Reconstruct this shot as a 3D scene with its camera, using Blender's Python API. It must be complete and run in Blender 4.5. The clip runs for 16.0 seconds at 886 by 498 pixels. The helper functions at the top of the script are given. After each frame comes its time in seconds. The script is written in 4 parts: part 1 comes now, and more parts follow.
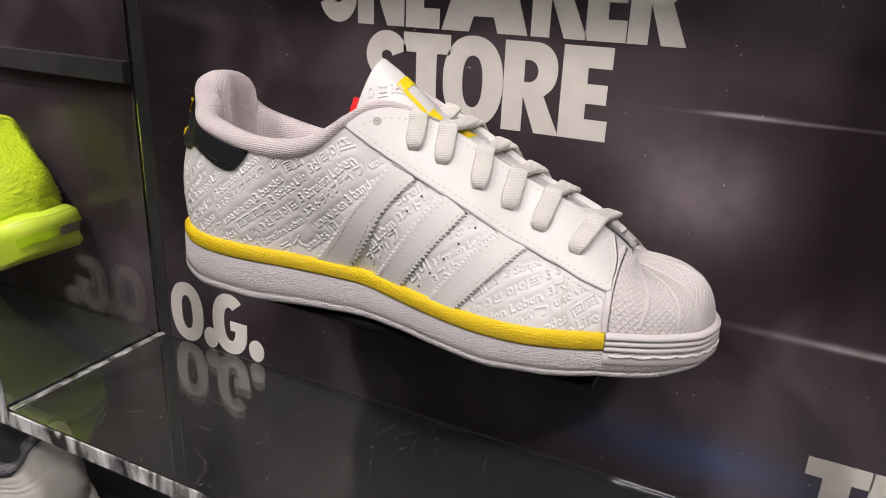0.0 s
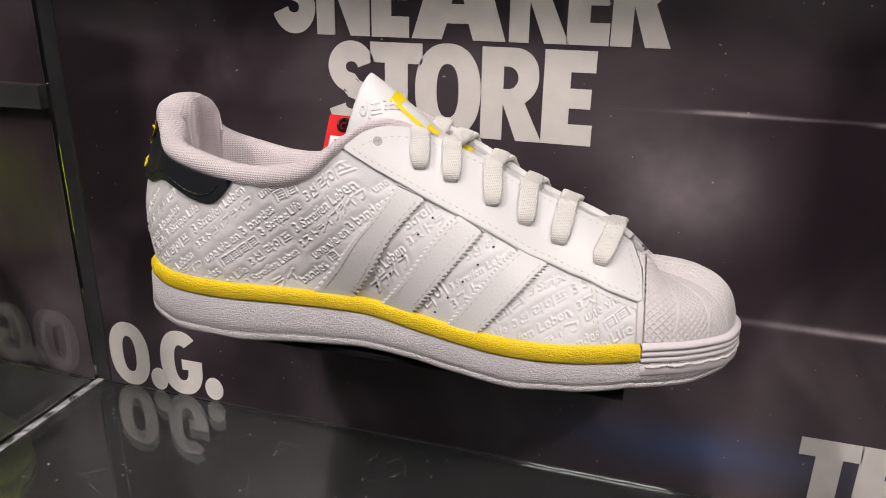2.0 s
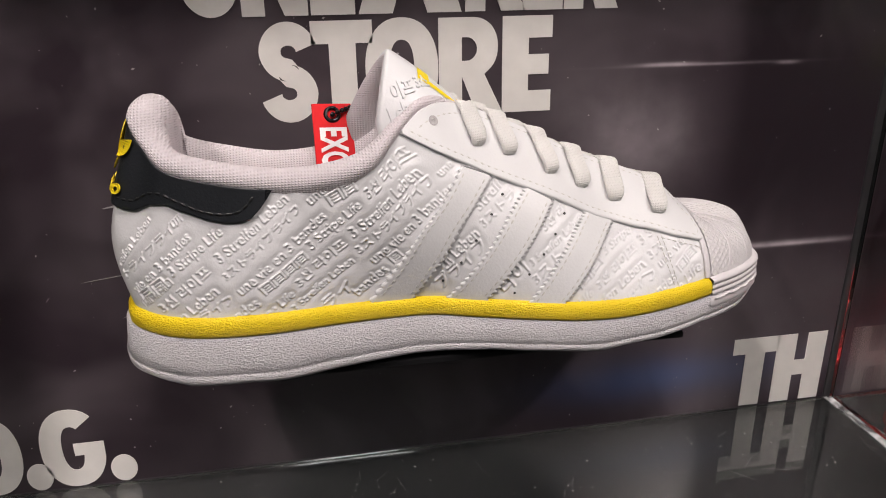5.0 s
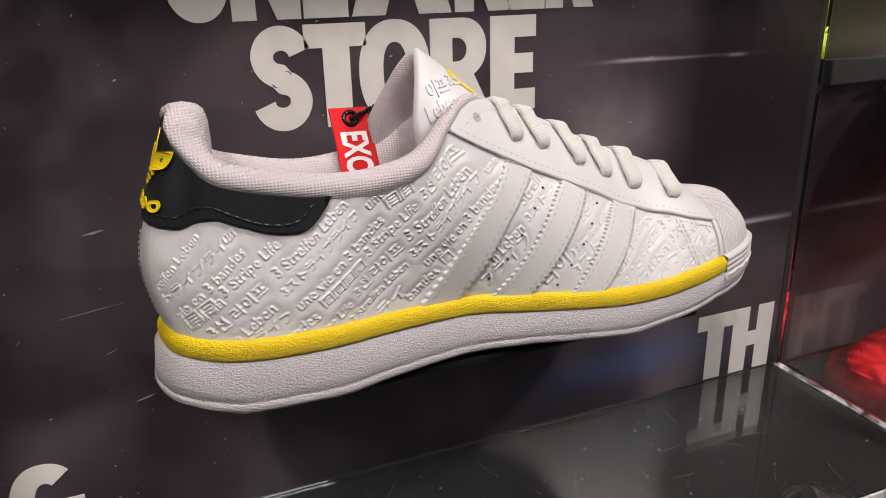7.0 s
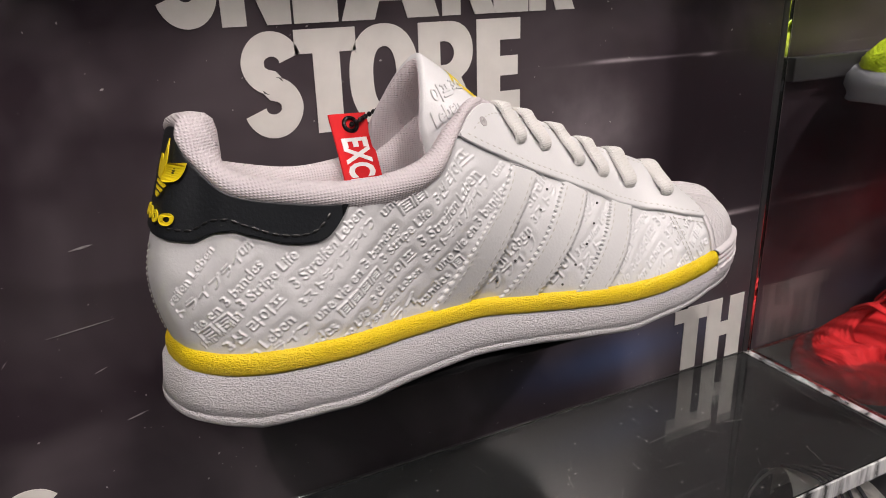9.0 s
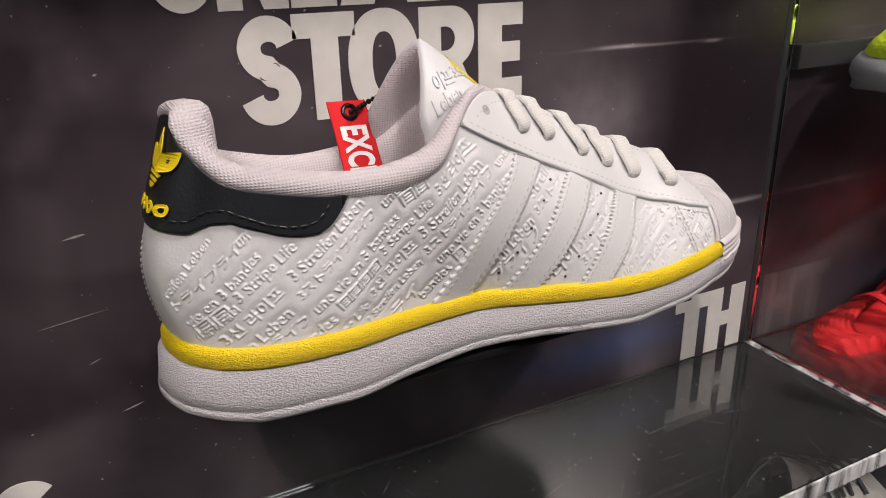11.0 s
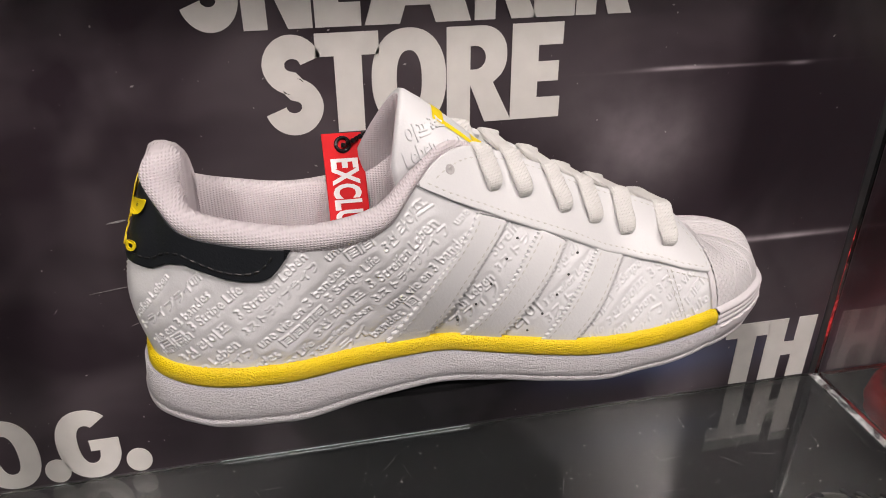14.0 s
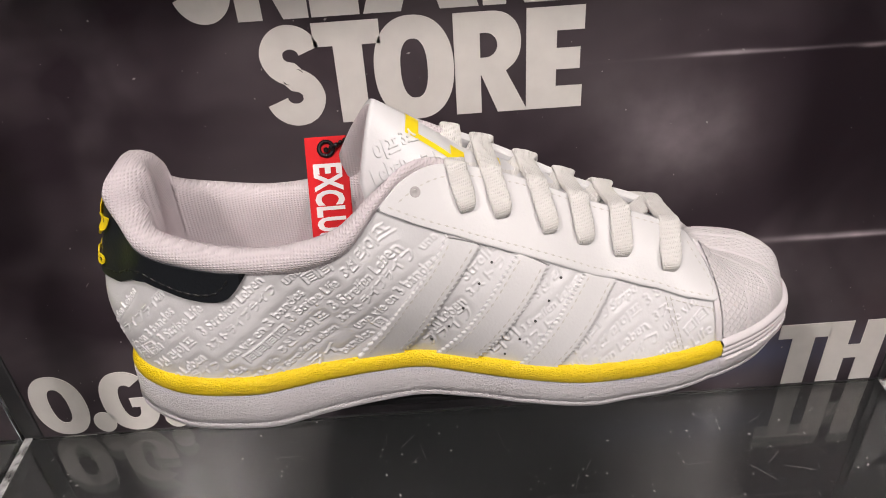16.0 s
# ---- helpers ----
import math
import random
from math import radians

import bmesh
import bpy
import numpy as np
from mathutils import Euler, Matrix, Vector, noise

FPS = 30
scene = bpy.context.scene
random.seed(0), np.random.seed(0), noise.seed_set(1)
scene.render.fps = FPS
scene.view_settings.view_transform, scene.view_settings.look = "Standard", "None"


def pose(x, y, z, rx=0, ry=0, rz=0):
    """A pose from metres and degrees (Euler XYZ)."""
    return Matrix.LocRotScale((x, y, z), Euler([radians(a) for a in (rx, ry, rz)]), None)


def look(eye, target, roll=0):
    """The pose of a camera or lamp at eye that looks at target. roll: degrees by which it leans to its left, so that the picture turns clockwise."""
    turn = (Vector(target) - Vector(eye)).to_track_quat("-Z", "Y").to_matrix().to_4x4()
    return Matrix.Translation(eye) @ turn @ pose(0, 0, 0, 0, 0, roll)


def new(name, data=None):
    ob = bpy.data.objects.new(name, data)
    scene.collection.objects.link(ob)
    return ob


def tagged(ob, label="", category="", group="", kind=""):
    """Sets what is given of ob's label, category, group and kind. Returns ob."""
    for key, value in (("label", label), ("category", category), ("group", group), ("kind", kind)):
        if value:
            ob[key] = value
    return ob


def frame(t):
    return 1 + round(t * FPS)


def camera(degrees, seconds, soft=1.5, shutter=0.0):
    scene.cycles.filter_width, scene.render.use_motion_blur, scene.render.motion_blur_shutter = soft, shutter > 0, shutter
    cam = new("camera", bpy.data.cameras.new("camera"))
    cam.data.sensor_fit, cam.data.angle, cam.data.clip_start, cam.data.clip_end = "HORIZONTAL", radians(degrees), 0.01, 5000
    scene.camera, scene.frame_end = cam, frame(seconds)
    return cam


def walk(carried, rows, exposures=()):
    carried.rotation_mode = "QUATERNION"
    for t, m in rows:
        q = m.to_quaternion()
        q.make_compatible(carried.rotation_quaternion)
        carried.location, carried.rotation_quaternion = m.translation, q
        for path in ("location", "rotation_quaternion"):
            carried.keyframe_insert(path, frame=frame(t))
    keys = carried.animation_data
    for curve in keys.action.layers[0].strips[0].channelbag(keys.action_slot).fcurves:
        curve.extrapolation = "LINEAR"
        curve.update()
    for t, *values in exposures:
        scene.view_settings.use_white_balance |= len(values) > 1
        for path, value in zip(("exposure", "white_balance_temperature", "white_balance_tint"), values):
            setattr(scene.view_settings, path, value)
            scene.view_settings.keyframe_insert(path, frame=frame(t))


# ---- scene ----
cam = camera(61.53, 16.0, soft=1.0)
PATH = [
    (0, (0.16153, -0.39556, 0.28855), (-0.00240, -0.05842, 0.14906), 2.33),
    (0.5, (0.15687, -0.39672, 0.28930), (0.00047, -0.05603, 0.14978), 2.08),
    (1, (0.14344, -0.39810, 0.28972), (-0.00106, -0.05233, 0.14985), 1.78),
    (1.5, (0.12539, -0.39828, 0.29062), (-0.00467, -0.04659, 0.15134), 1.29),
    (2, (0.10066, -0.39875, 0.29192), (-0.00587, -0.03936, 0.15230), 0.94),
    (2.5, (0.06996, -0.39636, 0.29114), (-0.00648, -0.03031, 0.14913), 0.60),
    (3, (0.04100, -0.39237, 0.28829), (-0.00499, -0.02228, 0.14367), 0.13),
    (3.5, (0.01320, -0.39205, 0.28617), (-0.00305, -0.01970, 0.14093), -0.44),
    (4, (-0.01510, -0.39409, 0.28341), (-0.00193, -0.02096, 0.13990), -0.70),
    (6.5, (-0.12286, -0.37105, 0.27441), (0.00108, -0.01640, 0.13707), -1.20),
    (7, (-0.13724, -0.36607, 0.27357), (0.00071, -0.01620, 0.13733), -1.48),
    (7.5, (-0.14827, -0.36221, 0.27524), (0.00077, -0.01701, 0.13875), -1.62),
    (8, (-0.15556, -0.35989, 0.27685), (0.00241, -0.01912, 0.13929), -1.61),
    (8.5, (-0.16144, -0.35757, 0.27625), (0.00365, -0.01994, 0.13932), -1.70),
    (11, (-0.16010, -0.34824, 0.27678), (0.00608, -0.01459, 0.13164), -1.44),
    (11.5, (-0.15383, -0.34864, 0.27831), (0.00615, -0.01414, 0.12825), -1.18),
    (12, (-0.14255, -0.35059, 0.28525), (0.00730, -0.01451, 0.12843), -0.87),
    (12.5, (-0.12608, -0.35424, 0.29769), (0.00986, -0.01578, 0.13349), -0.43),
    (13, (-0.10921, -0.35978, 0.30660), (0.00835, -0.01844, 0.13436), -0.23),
    (13.5, (-0.09154, -0.36625, 0.32049), (0.00485, -0.02257, 0.13996), -0.11),
    (14, (-0.07455, -0.36406, 0.33307), (-0.00359, -0.01963, 0.14245), -0.31),
    (14.5, (-0.05568, -0.35862, 0.34215), (-0.00633, -0.01659, 0.14070), -0.98),
    (15, (-0.03822, -0.35393, 0.34839), (-0.00660, -0.01619, 0.13642), -1.86),
    (15.5, (-0.02333, -0.34654, 0.35493), (-0.00864, -0.01350, 0.13386), -2.93),
    (16, (-0.00923, -0.33728, 0.36069), (-0.00871, -0.00918, 0.13188), -3.98),
]
walk(cam, [(t, look(eye, target, roll)) for t, eye, target, roll in PATH])

# ---- world and light ----
world = bpy.data.worlds.new("shop_dusk")
scene.world = world
world.use_nodes = True
world.node_tree.nodes["Background"].inputs["Color"].default_value = (.62, .60, .66, 1)
world.node_tree.nodes["Background"].inputs["Strength"].default_value = .05


def lamp(name, eye, target, watts, size, colour, spread=180):
    data = bpy.data.lights.new(name, "AREA")
    data.shape, data.size, data.energy, data.color, data.spread = "DISK", size, watts, colour, radians(spread)
    ob = new(name, data)
    ob.matrix_world = look(eye, target)
    return ob


WARM = (1.0, .893, .856)
lamp("spot_key", (.06, -.66, 1.42), (0, -.05, .15), 1.12, .09, WARM, 70)
lamp("spot_side", (-.75, -1.05, 1.42), (0, -.05, .15), 2.2, .12, WARM, 70)
# unseen fill light, added to brighten the dark parts
lamp("fill_light", (0, -1.7, 1.56), (0, -1.4, -1.0), 6.6, .9, (1.0, .97, .95))
# two fill lamps added to brighten the neighbouring bays
lamp("fill_west_bay", (-.52, -.66, 1.42), (-.52, -.08, .05), .7, .09, WARM, 30)
lamp("fill_east_bay", (.58, -.66, 1.42), (.54, -.08, .05), .9, .09, WARM, 34)
lamp("spot_far", (1.0, -1.15, 1.42), (0, -.05, .15), 2.2, .12, WARM, 70)


# ---- materials ----
def material(name, colour, rough=.5, metal=0.0, spots=.0, spot_scale=40, grain=0.0, grain_scale=900, grain_kind="noise", stretch=(1, 1, 1), extra=None, coat=0.0):
    """A surface with wear at a coarse scale and relief at a fine one."""
    m = bpy.data.materials.new(name)
    m.use_nodes = True
    n, l = m.node_tree.nodes, m.node_tree.links
    b = n["Principled BSDF"]
    b.inputs["Roughness"].default_value, b.inputs["Metallic"].default_value = rough, metal
    b.inputs["Coat Weight"].default_value = coat
    at = n.new("ShaderNodeTexCoord")
    mapping = n.new("ShaderNodeMapping")
    mapping.inputs["Scale"].default_value = stretch
    l.new(at.outputs["Object"], mapping.inputs[0])
    big = n.new("ShaderNodeTexNoise")
    big.inputs["Scale"].default_value, big.inputs["Detail"].default_value = spot_scale, 6
    l.new(at.outputs["Object"], big.inputs["Vector"])
    ramp = n.new("ShaderNodeValToRGB")
    lo, hi = [c * (1 - spots) for c in colour], [min(1, c * (1 + spots * .5)) for c in colour]
    ramp.color_ramp.elements[0].color, ramp.color_ramp.elements[1].color = (*lo, 1), (*hi, 1)
    ramp.color_ramp.elements[0].position, ramp.color_ramp.elements[1].position = .3, .7
    l.new(big.outputs[0], ramp.inputs[0])
    l.new(ramp.outputs[0], b.inputs["Base Color"])
    wear = n.new("ShaderNodeMapRange")
    wear.inputs[3].default_value, wear.inputs[4].default_value = rough * .85, min(1, rough * 1.15)
    l.new(big.outputs[0], wear.inputs[0])
    l.new(wear.outputs[0], b.inputs["Roughness"])
    if grain:
        if grain_kind == "noise":
            fine = n.new("ShaderNodeTexNoise")
            fine.inputs["Detail"].default_value = 3
        elif grain_kind == "cells":
            fine = n.new("ShaderNodeTexVoronoi")
        elif grain_kind == "wrinkle":
            fine = n.new("ShaderNodeTexNoise")
            fine.inputs["Detail"].default_value, fine.inputs["Distortion"].default_value = 1.0, .9
        elif grain_kind == "weave":
            fine = n.new("ShaderNodeMath")
            fine.operation = "MULTIPLY"
            for slot, way in ((0, "X"), (1, "Z")):
                rows = n.new("ShaderNodeTexWave")
                rows.bands_direction = way
                rows.inputs["Scale"].default_value, rows.inputs["Distortion"].default_value, rows.inputs["Detail Scale"].default_value = grain_scale, .8, .4
                l.new(mapping.outputs[0], rows.inputs["Vector"])
                l.new(rows.outputs[1], fine.inputs[slot])
        else:
            fine = n.new("ShaderNodeTexWave")
            fine.inputs["Distortion"].default_value = .6
            fine.inputs["Detail Scale"].default_value = 3
        if grain_kind != "weave":
            fine.inputs["Scale"].default_value = grain_scale
            l.new(mapping.outputs[0], fine.inputs["Vector"])
        bump = n.new("ShaderNodeBump")
        bump.inputs["Strength"].default_value, bump.inputs["Distance"].default_value = 1.0, grain
        l.new(fine.outputs[0], bump.inputs["Height"])
        l.new(bump.outputs[0], b.inputs["Normal"])
    if extra:
        extra(m, n, l, b)
    return m


def acrylic(name, tint, rough=.0, clear=1.0, bend=1.49, streaks=.0):
    m = bpy.data.materials.new(name)
    m.use_nodes = True
    n, l = m.node_tree.nodes, m.node_tree.links
    b = n["Principled BSDF"]
    b.inputs["Base Color"].default_value = (*tint, 1)
    b.inputs["Transmission Weight"].default_value, b.inputs["IOR"].default_value = clear, bend
    # fine scratches and dust in the gloss alone
    at, no, wear = n.new("ShaderNodeTexCoord"), n.new("ShaderNodeTexNoise"), n.new("ShaderNodeMapRange")
    no.inputs["Scale"].default_value, no.inputs["Detail"].default_value = 30, 8
    wear.inputs[1].default_value, wear.inputs[2].default_value = .45, .8
    wear.inputs[3].default_value, wear.inputs[4].default_value = rough, rough + .035
    l.new(at.outputs["Object"], no.inputs["Vector"])
    l.new(no.outputs[0], wear.inputs[0])
    l.new(wear.outputs[0], b.inputs["Roughness"])
    if streaks:
        # milky streaks stand in for the highlights on a clear edge
        pull, mark, span = n.new("ShaderNodeMapping"), n.new("ShaderNodeTexNoise"), n.new("ShaderNodeMapRange")
        pull.inputs["Scale"].default_value = (1, 1, .25)
        mark.inputs["Scale"].default_value, mark.inputs["Detail"].default_value, mark.inputs["Distortion"].default_value = 46, 5, 1.5
        span.inputs[1].default_value, span.inputs[2].default_value = .38, .62
        span.inputs[3].default_value, span.inputs[4].default_value = clear - streaks, min(1, clear + streaks)
        l.new(at.outputs["Object"], pull.inputs[0])
        l.new(pull.outputs[0], mark.inputs["Vector"])
        l.new(mark.outputs[0], span.inputs[0])
        l.new(span.outputs[0], b.inputs["Transmission Weight"])
    return m


def shell_hatch(m, n, l, b):
    """The crossed hatching of the rubber toe, along the form's own u and v."""
    uv = n.new("ShaderNodeUVMap")
    uv.uv_map = "form"
    heights = []
    for turn in (36, -36):
        rot = n.new("ShaderNodeMapping")
        rot.inputs["Rotation"].default_value = (0, 0, radians(turn))
        wave = n.new("ShaderNodeTexWave")
        wave.wave_profile = "TRI"
        wave.inputs["Scale"].default_value = 140
        wave.inputs["Distortion"].default_value, wave.inputs["Detail Scale"].default_value = .5, 2
        l.new(uv.outputs[0], rot.inputs[0])
        l.new(rot.outputs[0], wave.inputs["Vector"])
        power = n.new("ShaderNodeMath")
        power.operation = "POWER"
        power.inputs[1].default_value = 3.2
        l.new(wave.outputs[0], power.inputs[0])
        heights.append(power)
    top = n.new("ShaderNodeMath")
    top.operation = "MAXIMUM"
    l.new(heights[0].outputs[0], top.inputs[0])
    l.new(heights[1].outputs[0], top.inputs[1])
    bump = n.new("ShaderNodeBump")
    bump.inputs["Strength"].default_value, bump.inputs["Distance"].default_value = 1, .00036
    l.new(top.outputs[0], bump.inputs["Height"])
    l.new(bump.outputs[0], b.inputs["Normal"])


def poster(m, n, l, b):
    """A night photograph printed on the panel: dark sky, pale smoke, light trails, dust; a blue glow of light is
    painted in.
    """
    at = n.new("ShaderNodeTexCoord")
    place = n.new("ShaderNodeSeparateXYZ")
    l.new(at.outputs["Object"], place.inputs[0])

    def math(op, a, b2, c=None):
        k = n.new("ShaderNodeMath")
        k.operation = op
        for i, q in enumerate((a, b2, c)):
            if q is None:
                continue
            if isinstance(q, (int, float)):
                k.inputs[i].default_value = q
            else:
                l.new(q, k.inputs[i])
        return k.outputs[0]

    x, z = place.outputs[0], place.outputs[2]
    smoke = n.new("ShaderNodeTexNoise")
    smoke.inputs["Scale"].default_value, smoke.inputs["Detail"].default_value, smoke.inputs["Distortion"].default_value = 9, 3, .6
    l.new(at.outputs["Object"], smoke.inputs["Vector"])
    fine = n.new("ShaderNodeTexNoise")
    fine.inputs["Scale"].default_value, fine.inputs["Detail"].default_value = 60, 4
    l.new(at.outputs["Object"], fine.inputs["Vector"])

    def blob(cx, cz, sx, sz, power=1.0):
        a = math("MULTIPLY", math("SUBTRACT", x, cx), 1 / sx)
        c = math("MULTIPLY", math("SUBTRACT", z, cz), 1 / sz)
        d = math("ADD", math("MULTIPLY", a, a), math("MULTIPLY", c, c))
        return math("MULTIPLY", math("POWER", 2.718, math("MULTIPLY", d, -1.0)), power)

    light = math("MULTIPLY", math("MAXIMUM", math("SUBTRACT", smoke.outputs[0], .44), 0), .26)
    for k in ((.115, .185, .035, .030, .19), (.085, .205, .03, .02, .03), (.225, .085, .06, .05, .035), (.02, .25, .10, .04, .02)):
        light = math("ADD", light, math("MULTIPLY", blob(*k), math("ADD", fine.outputs[0], .35)))
    for k in ((.155, .2268, .045, .0008, .20), (.130, .2275, .016, .0010, .42), (.203, .2262, .006, .0010, .40), (.212, .116, .045, .0018, .42), (.225, .1152, .03, .0010, .3)):
        light = math("ADD", light, math("MULTIPLY", blob(*k), math("ADD", fine.outputs[0], .2)))
    # blue glow falling on the panel, put into its colour
    blue = blob(.15, .030, .075, .014, .10)
    base = n.new("ShaderNodeCombineColor")
    l.new(math("ADD", .0320, light), base.inputs[0])
    l.new(math("ADD", .0222, math("ADD", math("MULTIPLY", light, .88), math("MULTIPLY", blue, .3))), base.inputs[1])
    l.new(math("ADD", .0290, math("ADD", math("MULTIPLY", light, .93), blue)), base.inputs[2])
    l.new(base.outputs[0], b.inputs["Base Color"])


def puffed(m, n, l, b):
    """Soft swellings of embossed leather under its grain."""
    at, soft, bump = n.new("ShaderNodeTexCoord"), n.new("ShaderNodeTexNoise"), n.new("ShaderNodeBump")
    soft.inputs["Scale"].default_value, soft.inputs["Detail"].default_value = 105, 0
    bump.inputs["Distance"].default_value = .0005
    l.new(at.outputs["Object"], soft.inputs["Vector"])
    l.new(soft.outputs[0], bump.inputs["Height"])
    grain = b.inputs["Normal"].links[0].from_node
    l.new(bump.outputs[0], grain.inputs["Normal"])


LEATHER = material("white_leather", (.66, .66, .67), .36, spots=.03, spot_scale=25, grain=.00010, grain_scale=900, extra=puffed)
SMOOTH = material("smooth_white_leather", (.66, .66, .665), .38, spots=.03, spot_scale=20, grain=.00014, grain_scale=900)
RUBBER = material("white_rubber", (.66, .64, .66), .52, spots=.05, spot_scale=30, grain=.0011, grain_scale=1750, grain_kind="wrinkle", stretch=(.42, .42, 1.2))
SHELL = material("toe_rubber", (.68, .655, .665), .55, spots=.04, spot_scale=30, extra=shell_hatch)
RIB = material("rib_rubber", (.66, .63, .645), .5, spots=.04, spot_scale=60, grain=.0001, grain_scale=600)
YELLOW = material("yellow_rubber", (.86, .63, .006), .42, spots=.05, spot_scale=60, grain=.0011, grain_scale=1750, grain_kind="wrinkle", stretch=(.42, .42, 1.2))
PRINT = material("yellow_print", (.86, .66, .01), .45, spots=.04)
BLACK = material("black_leather", (.012, .014, .017), .42, spots=.15, spot_scale=60, grain=.00012, grain_scale=850)
LINING = material("mesh_lining", (.62, .565, .585), .85, spots=.06, spot_scale=60, grain=.00036, grain_scale=260, grain_kind="weave", stretch=(1, 1, 1.25))
LACE = material("cotton_lace", (.70, .69, .665), .9, spots=.06, spot_scale=90, grain=.00028, grain_scale=420, grain_kind="weave", stretch=(1, 1, .8))
THREAD = material("white_thread", (.58, .57, .54), .8, spots=.1, spot_scale=300)
BLACK_THREAD = material("black_thread", (.012, .012, .012), .35, spots=.1, spot_scale=300)
# paints the shade inside the vent holes
HOLE_SHADE = material("hole_shade", (.05, .05, .05), .8, spots=.1)
HOLE = material("grey_hole", (.42, .40, .40), .8, spots=.3, spot_scale=400)
RED = material("red_ribbon", (.60, .004, .008), .8, spots=.08, spot_scale=80, grain=.0006, grain_scale=420, grain_kind="wave", stretch=(0, 0, 1))
TAGWHITE = material("white_ink", (.80, .78, .78), .6, spots=.04)
GUNMETAL = material("gunmetal", (.03, .03, .032), .28, metal=.9, spots=.1, spot_scale=300)
LETTER = material("pale_letter_print", (.80, .775, .735), .5, spots=.05, spot_scale=90, grain=.00004, grain_scale=1500)
POSTER = material("printed_panel", (.02, .02, .02), .33, grain=.00002, grain_scale=900, extra=poster)
BLACK_PLATE = material("black_plate", (.010, .010, .011), .34, spots=.2, spot_scale=30)
GRIP = material("glitter_grip", (.02, .022, .024), .75, spots=.6, spot_scale=900, grain=.0006, grain_scale=1300)
CLEAR = acrylic("clear_acrylic", (.97, .985, .98), .0, 1.0, 1.65)
SHELF = acrylic("shelf_acrylic", (.93, .95, .95), .0, .986, 1.85)
# whitened acrylic: the edge highlights are put into the material
GLINT = acrylic("glint_edge", (.97, .98, .99), .06, .62, 1.49, .36)
DARKWALL = material("charcoal_wall", (.10, .10, .105), .5, spots=.2, spot_scale=6)
SCUFF = material("scuff", (.33, .31, .31), .8, spots=.3, spot_scale=400)
LIME = material("lime_mesh", (.72, .95, .02), .6, spots=.12, spot_scale=60, grain=.0008, grain_scale=420, grain_kind="cells")
LIME_SOLE = material("lime_rubber", (.66, .86, .06), .35, spots=.08, spot_scale=50)
RED_KNIT = material("red_knit", (.62, .008, .012), .8, spots=.15, spot_scale=60, grain=.002, grain_scale=95, grain_kind="wave", stretch=(.35, 0, 1))
RAIL = material("rail_metal", (.10, .10, .105), .35, metal=.6, spots=.2)
GREY_SOLE = material("grey_foam", (.30, .31, .34), .6, spots=.1)
GREY_KNIT = material("grey_knit", (.10, .10, .115), .8, spots=.2, spot_scale=90, grain=.0008, grain_scale=500, grain_kind="cells")
PALE_FOAM = material("pale_foam", (.62, .61, .58), .6, spots=.1, spot_scale=60)
FLOOR = material("shop_floor", (.22, .21, .20), .35, spots=.2, spot_scale=4)
LIME_GEL = acrylic("lime_gel", (.80, 1.0, .10), .05, .9)
CEILING = material("ceiling_paint", (.20, .20, .20), .7, spots=.1, spot_scale=4)


# ---- the form of the trainer: one closed skin S(u, v) from the welt (v = 0) to the top line (v = 1) ----
# u runs round the shoe: 0 heel, 18 toe along the outer side, back to the heel along the inner side.
# outer side: welt x y z, top line x y z, bulge, spread, drop
OUTER = [
    (-0.1426, -0.0846, 0.1538, -0.1288, -0.0879, 0.2303, 0.0094, 0.4414, 0.5470),
    (-0.1405, -0.0971, 0.1547, -0.1303, -0.0973, 0.2263, 0.0080, 0.4332, 0.5537),
    (-0.1365, -0.1056, 0.1550, -0.1257, -0.1028, 0.2177, 0.0041, 0.4328, 0.5352),
    (-0.1258, -0.1132, 0.1540, -0.1184, -0.1103, 0.2106, 0.0020, 0.4552, 0.4801),
    (-0.1103, -0.1190, 0.1541, -0.1018, -0.1155, 0.2066, 0.0003, 0.4764, 0.4362),
    (-0.0858, -0.1214, 0.1547, -0.0816, -0.1175, 0.2034, 0.0017, 0.5050, 0.3955),
    (-0.0626, -0.1143, 0.1526, -0.0624, -0.1174, 0.2035, 0.0012, 0.5303, 0.3695),
    (-0.0402, -0.1091, 0.1509, -0.0448, -0.1154, 0.2081, 0.0057, 0.5205, 0.3657),
    (-0.0207, -0.1068, 0.1496, -0.0325, -0.1071, 0.2192, 0.0084, 0.4928, 0.3201),
    (0.0006, -0.1112, 0.1483, -0.0217, -0.0991, 0.2271, 0.0048, 0.4555, 0.2825),
    (0.0224, -0.1167, 0.1475, -0.0076, -0.0890, 0.2265, -0.0004, 0.4285, 0.2590),
    (0.0443, -0.1194, 0.1463, 0.0170, -0.0825, 0.2168, -0.0050, 0.4383, 0.2183),
    (0.0659, -0.1178, 0.1456, 0.0484, -0.0806, 0.2016, -0.0093, 0.4761, 0.2007),
    (0.0864, -0.1170, 0.1482, 0.0790, -0.0806, 0.1895, -0.0062, 0.5572, 0.2105),
    (0.1031, -0.1128, 0.1500, 0.0996, -0.0804, 0.1758, -0.0027, 0.6436, 0.1597),
    (0.1181, -0.1057, 0.1500, 0.1040, -0.0770, 0.1690, -0.0017, 0.6955, 0.0734),
    (0.1300, -0.0967, 0.1497, 0.1024, -0.0726, 0.1669, -0.0024, 0.7353, -0.0035),
    (0.1362, -0.0891, 0.1495, 0.1000, -0.0683, 0.1668, -0.0036, 0.7624, -0.0674),
    (0.1393, -0.0765, 0.1494, 0.0980, -0.0632, 0.1685, -0.0031, 0.8357, -0.1237),
]
